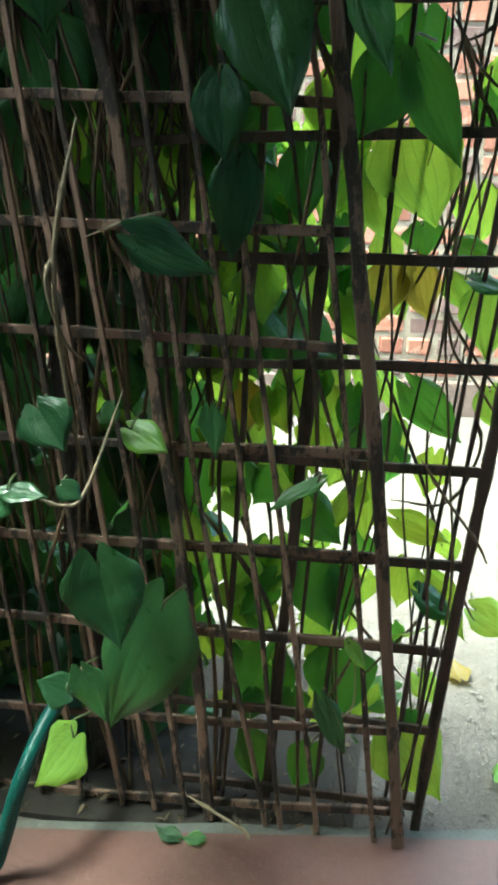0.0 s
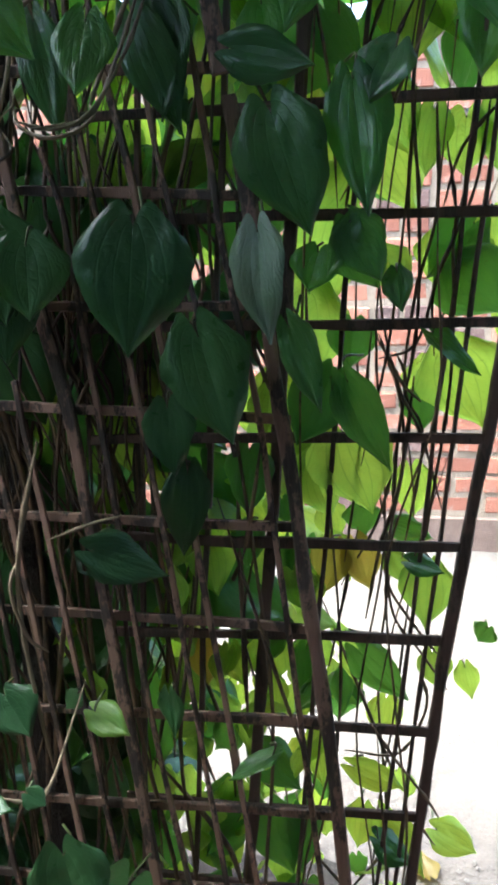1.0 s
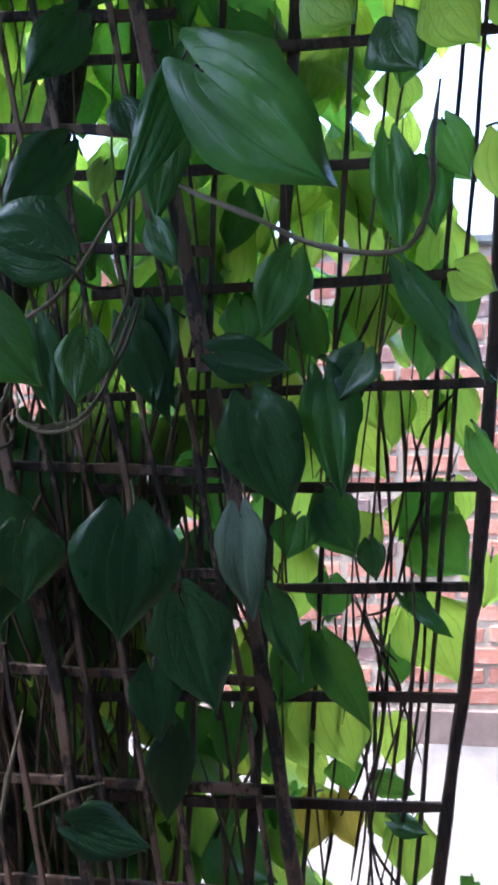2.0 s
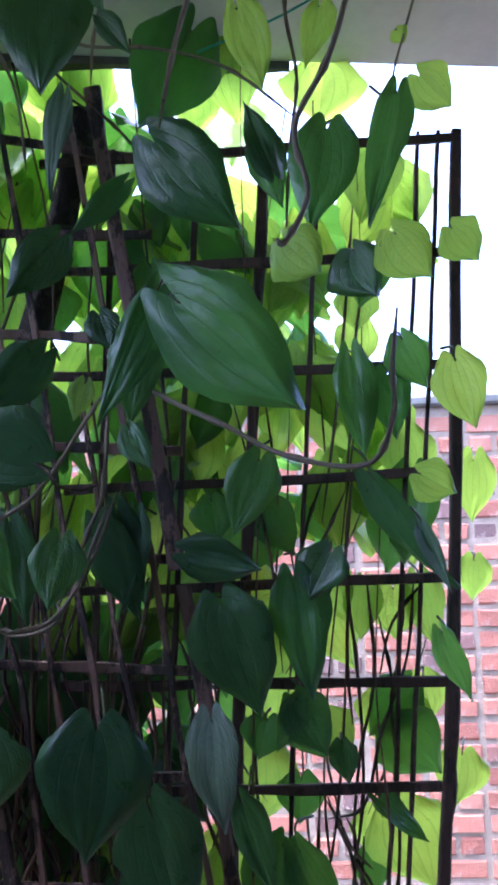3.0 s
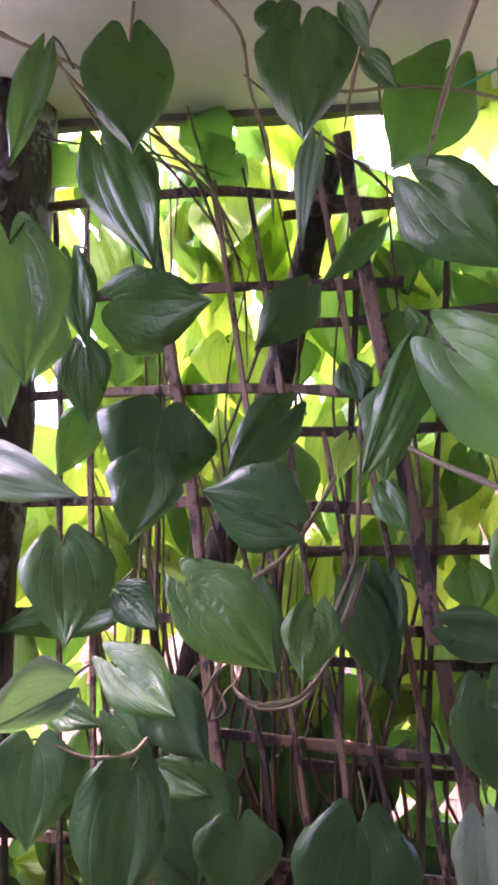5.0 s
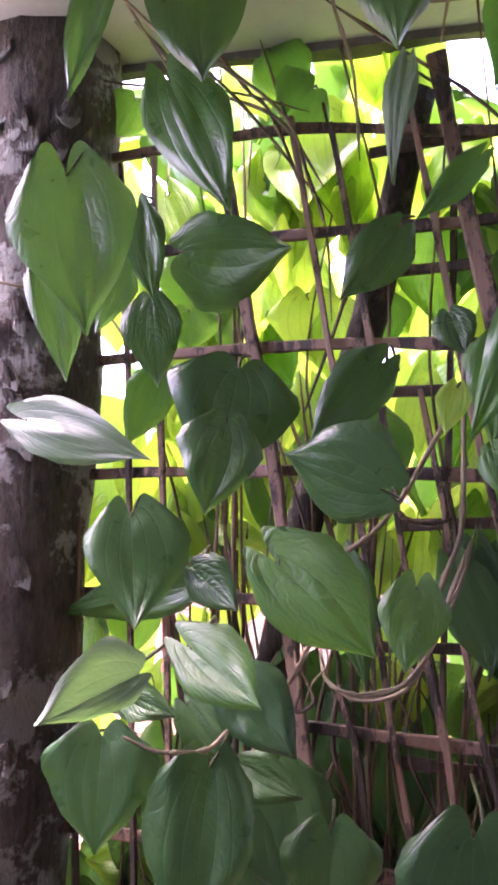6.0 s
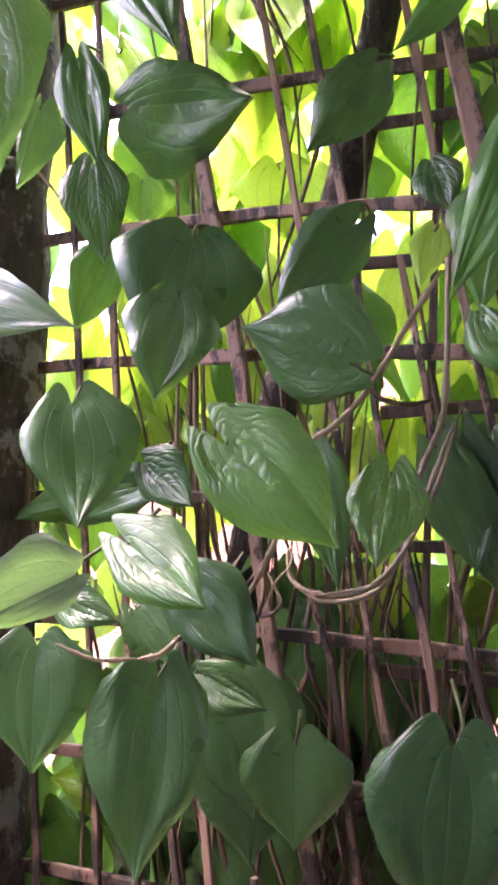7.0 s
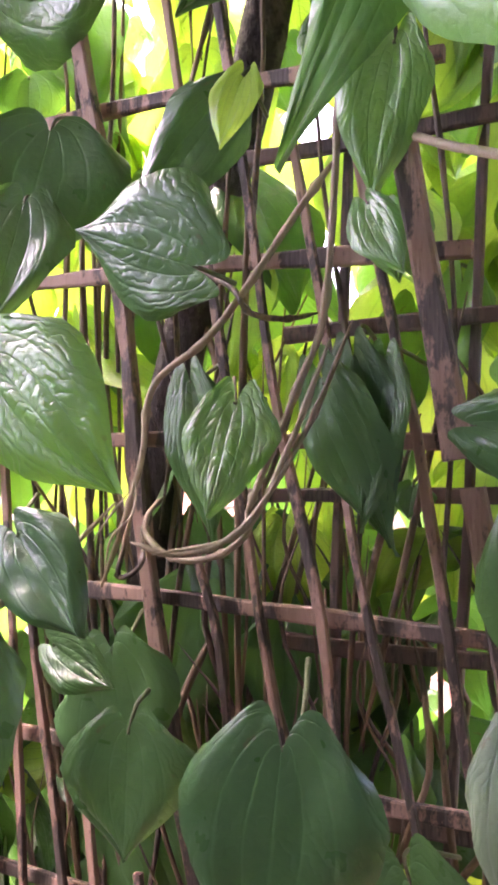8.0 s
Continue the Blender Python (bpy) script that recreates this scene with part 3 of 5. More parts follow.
stem(vines['upper'], 'twig', 0.0034, (-0.026, 1.030, 1.769), (0.037, 0.990, 1.723), (0.122, 0.940, 1.675), (0.200, 0.890, 1.629), (0.290, 0.840, 1.611), (0.321, 0.840, 1.664), (0.324, 0.850, 1.721), (0.336, 0.880, 1.798))
stem(vines['upper'], 'shoot', 0.0030, (0.212, 0.600, 2.289), (0.132, 0.720, 2.147), (0.092, 0.780, 2.077), (0.062, 0.850, 2.023))
stem(vines['upper'], 'shoot', 0.0030, (0.349, 0.580, 2.232), (0.287, 0.620, 2.058), (0.257, 0.640, 1.973), (0.223, 0.660, 1.915), (0.233, 0.660, 1.850), (0.211, 0.640, 1.797), (0.203, 0.640, 1.800))
stem(vines['upper'], 'shoot', 0.0023, (0.248, 0.800, 2.322), (0.227, 0.800, 2.193), (0.217, 0.800, 2.130), (0.228, 0.840, 2.068), (0.217, 0.860, 1.993), (0.208, 0.900, 1.895))
stem(vines['upper'], 'shoot', 0.0016, (0.369, 0.920, 2.174), (0.353, 0.920, 2.121), (0.336, 0.900, 2.043), (0.315, 0.920, 1.941))
stem(vines['upper'], 'shoot', 0.0023, (-0.348, 0.820, 2.436), (-0.232, 0.820, 2.311), (-0.174, 0.820, 2.249), (-0.152, 0.840, 2.217), (-0.152, 0.880, 2.172), (-0.147, 0.950, 2.130), (-0.157, 1.020, 2.056))
stem(vines['upper'], 'shoot', 0.0026, (-0.277, 0.820, 2.523), (-0.296, 0.840, 2.338), (-0.306, 0.850, 2.247))
stem(vines['upper'], 'shoot', 0.0026, (-0.578, 0.860, 2.420), (-0.450, 0.900, 2.286), (-0.386, 0.920, 2.219), (-0.317, 0.960, 2.182), (-0.245, 1.000, 2.116), (-0.218, 1.030, 2.014))
stem(vines['upper'], 'shoot', 0.0023, (0.147, 0.760, 2.316), (0.057, 0.800, 2.245), (0.013, 0.820, 2.207), (-0.018, 0.860, 2.156), (-0.046, 0.950, 2.143))
stem(vines['upper'], 'shoot', 0.0023, (-0.069, 0.950, 2.204), (0.041, 0.920, 2.170), (0.141, 0.880, 2.112), (0.226, 0.840, 2.019))
stem(vines['upper'], 'shoot', 0.0023, (-0.095, 1.000, 2.177), (-0.013, 0.980, 2.089), (0.049, 0.960, 1.999))
stem(vines['upper'], 'shoot', 0.0023, (-0.371, 0.960, 2.215), (-0.298, 1.000, 2.139), (-0.202, 1.060, 2.007))
stem(vines['upper'], 'tendril', 0.0009, (-0.170, 0.920, 1.482), (-0.166, 0.910, 1.458), (-0.178, 0.900, 1.440), (-0.192, 0.910, 1.412))
stem(vines['upper'], 'tendril', 0.0009, (-0.190, 0.940, 1.474), (-0.205, 0.930, 1.451), (-0.218, 0.930, 1.435))
stem(vines['upper'], 'shoot', 0.0019, (-0.257, 0.800, 1.386), (-0.284, 0.780, 1.387), (-0.316, 0.770, 1.399))
stem(vines['upper'], 'shoot', 0.0025, (-0.257, 0.800, 1.386), (-0.256, 0.840, 1.385), (-0.256, 0.920, 1.411), (-0.249, 1.000, 1.462))
stem(vines['upper'], 'shoot', 0.0019, (-0.744, 0.780, 1.923), (-0.571, 0.900, 1.901), (-0.493, 0.960, 1.893), (-0.434, 1.000, 1.806), (-0.386, 1.030, 1.767))
stem(vines['upper'], 'shoot', 0.0019, (-0.509, 1.000, 2.229), (-0.340, 1.020, 2.190), (-0.225, 1.030, 2.142))
stem(vines['upper'], 'shoot', 0.0023, (0.234, 1.060, 0.630), (0.271, 1.050, 0.579), (0.316, 1.050, 0.520), (0.334, 1.060, 0.483))
stem(vines['upper'], 'shoot', 0.0023, (0.249, 1.100, 0.881), (0.257, 1.100, 0.823), (0.295, 1.100, 0.764), (0.330, 1.100, 0.720))
stem(vines['upper'], 'shoot', 0.0030, (0.284, 1.120, 1.124), (0.269, 1.100, 0.987), (0.242, 1.100, 0.881), (0.224, 1.100, 0.774))
stem(vines['upper'], 'shoot', 0.0023, (0.260, 1.100, 1.158), (0.272, 1.120, 1.104), (0.245, 1.120, 0.936), (0.187, 1.120, 0.815))
stem(vines['upper'], 'shoot', 0.0023, (0.246, 1.080, 1.157), (0.268, 1.080, 1.120), (0.292, 1.080, 1.096))
stem(vines['upper'], 'shoot', 0.0023, (0.211, 1.120, 0.906), (0.183, 1.120, 0.751), (0.170, 1.120, 0.684))
stem(vines['upper'], 'shoot', 0.0023, (0.303, 1.120, 0.688), (0.315, 1.120, 0.627), (0.276, 1.120, 0.546), (0.195, 1.120, 0.544))
stem(vines['upper'], 'shoot', 0.0023, (0.111, 1.000, 0.241), (0.155, 1.000, 0.343), (0.163, 1.000, 0.363))
stem(vines['upper'], 'tendril', 0.0015, (0.098, 1.000, 0.220), (0.159, 0.990, 0.266), (0.163, 0.990, 0.351))
stem(vines['upper'], 'shoot', 0.0023, (-0.226, 0.840, 0.626), (-0.200, 0.860, 0.609), (-0.177, 0.880, 0.622), (-0.146, 0.950, 0.737))
stem(vines['upper'], 'shoot', 0.0023, (-0.225, 0.870, 0.315), (-0.203, 0.900, 0.334), (-0.189, 0.880, 0.295))
stem(vines['upper'], 'shoot', 0.0026, (-0.225, 0.950, 0.910), (-0.233, 0.930, 0.872), (-0.220, 0.940, 0.801), (-0.200, 0.960, 0.768))
stem(vines['upper'], 'shoot', 0.0034, (-0.197, 0.970, 1.061), (-0.223, 0.940, 0.911), (-0.227, 0.950, 0.769), (-0.209, 0.970, 0.558))
stem(vines['upper'], 'shoot', 0.0023, (-0.199, 0.980, 0.922), (-0.132, 0.990, 0.946), (-0.099, 1.000, 0.953))
stem(vines['upper'], 'shoot', 0.0023, (-0.160, 0.900, 1.438), (-0.123, 0.910, 1.430), (-0.086, 0.930, 1.448), (-0.048, 0.960, 1.518), (-0.027, 1.000, 1.602))
stem(vines['upper'], 'shoot', 0.0023, (-0.029, 0.960, 1.583), (-0.059, 0.950, 1.503), (-0.087, 0.930, 1.445), (-0.142, 0.900, 1.430))
stem(vines['upper'], 'shoot', 0.0019, (0.189, 1.120, 0.627), (0.174, 1.120, 0.474), (0.131, 1.120, 0.283))
stem(vines['upper'], 'shoot', 0.0023, (0.346, 1.250, 0.284), (0.302, 1.200, 0.358), (0.234, 1.150, 0.309), (0.168, 1.130, 0.229))
stem(vines['upper'], 'dry_twig', 0.0026, (-0.077, 0.970, 0.090), (-0.024, 0.950, 0.082), (0.021, 0.920, 0.087), (0.027, 0.910, 0.079))
stem(vines['upper'], 'bine', .0026, (0.290, 1.110, 1.631), (0.273, 1.100, 1.486), (0.284, 1.110, 1.351), (0.285, 1.100, 1.194), (0.265, 1.110, 1.047), (0.256, 1.100, 0.867))
stem(vines['upper'], 'bine', .0024, (0.301, 1.100, 1.485), (0.307, 1.110, 1.343), (0.282, 1.100, 1.233), (0.271, 1.120, 1.108), (0.297, 1.100, 1.040), (0.273, 1.100, 0.868))
stem(vines['upper'], 'bine', .0026, (0.355, 1.100, 1.484), (0.342, 1.100, 1.375), (0.329, 1.110, 1.302), (0.331, 1.100, 1.234), (0.331, 1.110, 1.112), (0.317, 1.100, 0.997), (0.301, 1.100, 0.882))
stem(vines['upper'], 'bine', .0022, (0.367, 1.100, 1.476), (0.352, 1.100, 1.366), (0.312, 1.100, 1.265), (0.285, 1.100, 1.171), (0.236, 1.120, 1.147))
stem(vines['upper'], 'bine', .0022, (0.226, 1.100, 1.186), (0.217, 1.100, 1.073), (0.206, 1.100, 0.961), (0.193, 1.100, 0.860))
stem(vines['upper'], 'bine', .0024, (0.236, 1.100, 1.183), (0.264, 1.100, 1.110), (0.297, 1.100, 1.040), (0.328, 1.120, 0.932))
stem(vines['upper'], 'bine', .0022, (0.316, 1.100, 1.422), (0.330, 1.100, 1.320), (0.305, 1.100, 1.238), (0.309, 1.110, 1.152))
stem(vines['upper'], 'bine', .0022, (0.386, 1.100, 1.475), (0.335, 1.100, 1.414), (0.314, 1.100, 1.344))
stem(vines['upper'], 'bine', .0024, (0.246, 1.100, 1.615), (0.218, 1.100, 1.537), (0.202, 1.100, 1.424), (0.186, 1.120, 1.310))
stem(vines['upper'], 'bine', .0024, (0.277, 1.100, 1.597), (0.242, 1.100, 1.528), (0.216, 1.120, 1.504))
stem(vines['upper'], 'bine', .0024, (0.305, 1.100, 2.015), (0.289, 1.100, 1.870), (0.271, 1.100, 1.726), (0.243, 1.120, 1.553))
stem(vines['upper'], 'bine', .0022, (0.333, 1.100, 1.947), (0.305, 1.100, 1.845), (0.291, 1.100, 1.709), (0.277, 1.100, 1.597))
stem(vines['upper'], 'bine', .0022, (0.232, 1.100, 1.181), (0.261, 1.100, 1.124), (0.272, 1.100, 1.012), (0.254, 1.100, 0.887), (0.262, 1.100, 0.785), (0.302, 1.100, 0.727), (0.343, 1.100, 0.668))
stem(vines['upper'], 'twig', .0030, (-0.035, 1.000, 1.811), (-0.036, 0.990, 1.709), (-0.038, 0.970, 1.603), (-0.052, 0.960, 1.555), (-0.080, 0.950, 1.485), (-0.091, 0.945, 1.455))
stem(vines['upper'], 'twig', .0025, (-0.090, 0.945, 1.459), (-0.084, 0.935, 1.444), (-0.106, 0.930, 1.428), (-0.141, 0.930, 1.424), (-0.173, 0.940, 1.438), (-0.184, 0.955, 1.454), (-0.199, 1.000, 1.467))
stem(vines['upper'], 'twig', .0030, (-0.048, 1.030, 1.743), (-0.073, 1.000, 1.690), (-0.100, 0.970, 1.631), (-0.132, 0.960, 1.590), (-0.178, 0.955, 1.556), (-0.189, 0.955, 1.501), (-0.214, 0.965, 1.448), (-0.265, 1.000, 1.388))
stem(vines['upper'], 'bine', .0026, (-0.164, 1.000, 1.656), (-0.115, 0.970, 1.631), (-0.097, 0.965, 1.609), (-0.070, 0.970, 1.602), (-0.051, 0.990, 1.608))
stem(vines['upper'], 'bine', .0022, (-0.230, 1.000, 1.463), (-0.211, 0.960, 1.428), (-0.213, 0.955, 1.404), (-0.194, 0.960, 1.415), (-0.222, 1.000, 1.442))
stem(vines['upper'], 'twig', .0030, (-0.610, 0.720, 2.342), (-0.521, 0.800, 2.299), (-0.477, 0.840, 2.278), (-0.397, 0.900, 2.255), (-0.382, 1.000, 2.238))
stem(vines['upper'], 'shoot', .0022, (-0.490, 0.740, 2.479), (-0.459, 0.860, 2.350), (-0.445, 0.920, 2.286), (-0.398, 1.000, 2.190), (-0.363, 1.030, 2.085))
stem(vines['upper'], 'shoot', .0026, (-0.476, 0.980, 2.315), (-0.400, 1.000, 2.223), (-0.341, 1.015, 2.181), (-0.264, 1.020, 2.133), (-0.215, 1.060, 2.051))
stem(vines['upper'], 'shoot', .0026, (-0.347, 1.000, 2.237), (-0.304, 1.010, 2.177), (-0.273, 1.020, 2.139), (-0.232, 1.060, 2.018))
stem(vines['upper'], 'shoot', .0024, (-0.167, 1.050, 1.945), (-0.198, 1.050, 1.850), (-0.237, 1.050, 1.746))
stem(vines['upper'], 'shoot', .0020, (-0.260, 1.060, 2.136), (-0.214, 1.060, 1.999), (-0.204, 1.060, 1.866))

vine = vines['low']
leaf(vine, (-0.180, 0.800, 0.314), (-0.229, 0.790, 0.239), 0.073, 10, 0.10, 'young')
leaf(vine, (-0.091, 0.900, 0.449), (-0.168, 0.885, 0.261), 0.122, 0, 0.12, 'thick')
leaf(vine, (-0.159, 0.860, 0.532), (-0.127, 0.845, 0.425), 0.096, 10, 0.25, 'thick')
leaf(vine, (-0.207, 0.850, 0.343), (-0.243, 0.840, 0.365), 0.046, 0, 0.20, 'thick')
leaf(vine, (-0.188, 0.860, 0.371), (-0.153, 0.850, 0.305), 0.054, 40, 0.30, 'thick')
leaf(vine, (-0.240, 0.800, 0.649), (-0.186, 0.790, 0.651), 0.032, -20, 0.20, 'thick')
leaf(vine, (-0.243, 0.800, 0.642), (-0.261, 0.790, 0.612), 0.035, 20, 0.20, 'thick')
leaf(vine, (-0.180, 0.820, 0.652), (-0.156, 0.820, 0.637), 0.028, 0, 0.20, 'thick')
leaf(vine, (-0.265, 0.950, 0.703), (-0.225, 0.930, 0.655), 0.072, 20, 0.20, 'thick')
leaf(vine, (-0.160, 0.950, 0.713), (-0.179, 0.950, 0.688), 0.028, 0, 0.10, 'thick')
leaf(vine, (-0.145, 0.970, 0.676), (-0.090, 0.950, 0.656), 0.045, 0, 0.20, 'young')
leaf(vine, (-0.039, 0.980, 0.704), (-0.031, 0.970, 0.644), 0.036, 30, 0.20, 'thick')
leaf(vine, (-0.130, 1.100, 0.702), (-0.121, 1.100, 0.625), 0.055, 0, 0.20)
leaf(vine, (0.190, 1.100, 1.047), (0.232, 1.085, 0.935), 0.112, 0, 0.12, 'young')
leaf(vine, (0.174, 1.070, 1.128), (0.130, 1.060, 1.039), 0.083, -20, 0.20)
leaf(vine, (0.176, 1.120, 0.876), (0.159, 1.110, 0.803), 0.058, 10, 0.20, 'old')
leaf(vine, (0.209, 1.120, 0.881), (0.231, 1.120, 0.808), 0.055, -10, 0.20, 'old')
leaf(vine, (0.257, 1.120, 0.865), (0.283, 1.120, 0.823), 0.035, 0, 0.20, 'young')
leaf(vine, (0.310, 1.110, 0.852), (0.308, 1.100, 0.763), 0.073, 0, 0.15, 'young')
leaf(vine, (0.284, 1.090, 0.868), (0.331, 1.080, 0.859), 0.038, -30, 0.20)
leaf(vine, (0.215, 1.120, 0.713), (0.286, 1.100, 0.642), 0.056, 20, 0.20)
leaf(vine, (0.187, 1.150, 0.653), (0.191, 1.150, 0.586), 0.032, 0, 0.20)
leaf(vine, (0.209, 1.130, 0.509), (0.286, 1.120, 0.479), 0.045, 25, 0.20, 'young')
leaf(vine, (0.223, 1.140, 0.429), (0.214, 1.130, 0.358), 0.055, 0, 0.20, 'young')
leaf(vine, (0.247, 1.100, 0.407), (0.301, 1.090, 0.373), 0.051, -30, 0.20)
leaf(vine, (0.255, 1.150, 0.410), (0.322, 1.140, 0.310), 0.058, 10, 0.20, 'young')
leaf(vine, (0.352, 1.300, 0.275), (0.423, 1.290, 0.242), 0.062, 0, 0.20, 'young')
leaf(vine, (0.267, 1.350, 0.096), (0.302, 1.330, 0.053), 0.050, 0, 0.20, 'young')
leaf(vine, (0.251, 1.130, 0.175), (0.248, 1.120, 0.145), 0.032, 0, 0.20)
leaf(vine, (0.227, 1.120, 0.148), (0.309, 1.100, 0.032), 0.117, 0, 0.12, 'young')
leaf(vine, (0.120, 0.990, 0.274), (0.152, 0.980, 0.192), 0.040, 30, 0.30, 'thick')
leaf(vine, (-0.010, 1.100, 0.109), (0.033, 1.090, 0.008), 0.059, 0, 0.20)
leaf(vine, (0.090, 1.120, 0.088), (0.066, 1.100, 0.012), 0.060, 0, 0.20)
leaf(vine, (0.008, 1.150, 0.250), (-0.025, 1.130, 0.108), 0.117, 0, 0.20)
leaf(vine, (0.131, 1.140, 0.265), (0.136, 1.120, 0.139), 0.107, 0, 0.20)
leaf(vine, (0.078, 1.120, 0.426), (0.118, 1.100, 0.319), 0.082, 0, 0.20)
leaf(vine, (0.127, 1.130, 0.418), (0.129, 1.120, 0.318), 0.057, 0, 0.20)
leaf(vine, (0.152, 1.130, 0.568), (0.161, 1.120, 0.467), 0.045, 0, 0.20, 'young')
leaf(vine, (0.059, 1.140, 0.522), (0.127, 1.130, 0.459), 0.065, 0, 0.20)
leaf(vine, (0.100, 1.000, 0.608), (0.038, 0.990, 0.570), 0.038, 40, 0.30)
leaf(vine, (0.021, 1.130, 0.390), (-0.036, 1.120, 0.322), 0.060, 0, 0.20)
leaf(vine, (0.153, 1.000, 0.369), (0.178, 0.990, 0.336), 0.021, 0, 0.30, 'young')
leaf(vine, (-0.029, 1.150, 0.692), (-0.020, 1.140, 0.627), 0.053, 0, 0.20, 'old')
leaf(vine, (0.088, 1.150, 0.723), (0.075, 1.140, 0.671), 0.038, 0, 0.20)
leaf(vine, (0.133, 1.150, 0.693), (0.127, 1.140, 0.620), 0.044, 0, 0.20)
leaf(vine, (0.112, 1.130, 0.872), (0.109, 1.120, 0.792), 0.033, 0, 0.20)
leaf(vine, (-0.017, 1.200, 0.840), (-0.005, 1.200, 0.771), 0.041, 0, 0.20, 'young')
leaf(vine, (0.063, 1.080, 1.024), (0.059, 1.070, 0.932), 0.061, 0, 0.20)
leaf(vine, (0.059, 1.090, 0.911), (0.054, 1.080, 0.851), 0.047, 0, 0.20)
leaf(vine, (0.321, 1.120, 0.714), (0.332, 1.110, 0.661), 0.048, 0, 0.20, 'young')
leaf(vine, (0.228, 1.250, -0.082), (0.280, 1.250, -0.104), 0.043, 0, 0.20)

vine = vines['middle']
leaf(vine, (0.158, 1.070, 1.290), (0.146, 1.060, 1.242), 0.061, 0, 0.20)
leaf(vine, (0.331, 1.120, 1.267), (0.392, 1.110, 1.208), 0.097, 10, 0.15)
leaf(vine, (0.355, 1.130, 1.322), (0.296, 1.120, 1.256), 0.070, 0, 0.15)
leaf(vine, (0.378, 1.140, 1.332), (0.388, 1.140, 1.272), 0.056, 0, 0.15, 'young')
leaf(vine, (0.333, 1.130, 1.153), (0.377, 1.120, 1.053), 0.110, 0, 0.12, 'young')
leaf(vine, (0.293, 1.140, 1.096), (0.295, 1.130, 1.043), 0.051, 0, 0.20)
leaf(vine, (0.304, 1.080, 1.186), (0.368, 1.070, 1.135), 0.036, -35, 0.30)
leaf(vine, (-0.124, 1.200, 1.468), (-0.120, 1.200, 1.384), 0.045, 0, 0.20, 'young')
leaf(vine, (0.192, 1.200, 1.575), (0.208, 1.200, 1.538), 0.053, 0, 0.20, 'young')
leaf(vine, (0.301, 1.140, 1.463), (0.291, 1.140, 1.383), 0.051, 0, 0.20, 'young')
leaf(vine, (0.342, 1.150, 1.455), (0.341, 1.150, 1.383), 0.074, 0, 0.20, 'young')
leaf(vine, (0.379, 1.140, 1.469), (0.395, 1.140, 1.374), 0.058, 0, 0.20, 'young')
leaf(vine, (-0.133, 1.100, 1.341), (-0.140, 1.100, 1.238), 0.081, 0, 0.20)
leaf(vine, (-0.228, 1.090, 1.360), (-0.266, 1.080, 1.221), 0.120, 0, 0.20)
leaf(vine, (-0.281, 1.080, 1.166), (-0.231, 1.080, 1.057), 0.122, 0, 0.20)
leaf(vine, (-0.131, 1.100, 1.169), (-0.161, 1.100, 1.060), 0.091, 0, 0.20)
leaf(vine, (0.408, 1.200, 0.721), (0.394, 1.200, 0.696), 0.039, 0, 0.20)
leaf(vine, (0.262, 1.130, 0.908), (0.318, 1.130, 0.888), 0.037, 0, 0.20)
leaf(vine, (0.214, 1.130, 0.932), (0.222, 1.120, 0.893), 0.050, 0, 0.20)
leaf(vine, (0.148, 1.140, 0.977), (0.173, 1.130, 0.913), 0.059, 0, 0.20, 'young')
leaf(vine, (0.377, 1.200, 0.652), (0.390, 1.200, 0.595), 0.036, 0, 0.20, 'young')

vine = vines['upper']
leaf(vine, (0.103, 1.100, 2.317), (0.022, 1.090, 2.185), 0.114, 0, 0.15, 'young')
leaf(vine, (-0.304, 1.100, 2.290), (-0.255, 1.100, 2.205), 0.080, 0, 0.20)
leaf(vine, (-0.364, 1.150, 2.332), (-0.327, 1.140, 2.215), 0.084, 0, 0.20, 'young')
leaf(vine, (-0.348, 1.200, 2.175), (-0.320, 1.190, 2.047), 0.104, 0, 0.20, 'young')
leaf(vine, (-0.218, 1.200, 2.173), (-0.206, 1.200, 2.062), 0.084, 0, 0.20, 'young')
leaf(vine, (0.068, 1.120, 2.070), (0.057, 1.120, 1.973), 0.075, 0, 0.20)
leaf(vine, (-0.010, 1.130, 2.045), (0.015, 1.120, 1.977), 0.068, 0, 0.20)
leaf(vine, (0.048, 1.100, 1.907), (-0.015, 1.090, 1.884), 0.073, 0, 0.20)
leaf(vine, (0.278, 1.200, 2.291), (0.263, 1.200, 2.197), 0.126, 0, 0.15, 'young')
leaf(vine, (0.065, 1.200, 2.256), (0.068, 1.200, 2.198), 0.075, 0, 0.15, 'young')
leaf(vine, (0.478, 1.200, 1.642), (0.469, 1.200, 1.550), 0.065, 0, 0.15, 'young')
leaf(vine, (0.479, 1.250, 1.490), (0.472, 1.250, 1.428), 0.054, 0, 0.15, 'young')
leaf(vine, (0.305, 1.100, 1.886), (0.303, 1.100, 1.828), 0.062, 0, 0.20, 'young')
leaf(vine, (0.370, 1.100, 1.614), (0.351, 1.080, 1.492), 0.080, 0, 0.20)

vine = vines['side']
leaf(vine, (-0.594, 1.150, 2.313), (-0.540, 1.140, 2.184), 0.074, 0, 0.20, 'young')
leaf(vine, (-0.475, 1.120, 2.109), (-0.418, 1.100, 1.982), 0.068, 0, 0.20, 'young')
leaf(vine, (-0.334, 1.200, 2.182), (-0.322, 1.200, 2.073), 0.104, 0, 0.20, 'young')
leaf(vine, (-0.234, 1.200, 2.173), (-0.224, 1.200, 2.067), 0.070, 0, 0.20, 'young')
leaf(vine, (-0.468, 1.220, 1.669), (-0.429, 1.200, 1.562), 0.091, 0, 0.15, 'young')
leaf(vine, (-0.488, 1.200, 1.791), (-0.468, 1.200, 1.732), 0.062, 0, 0.15, 'young')
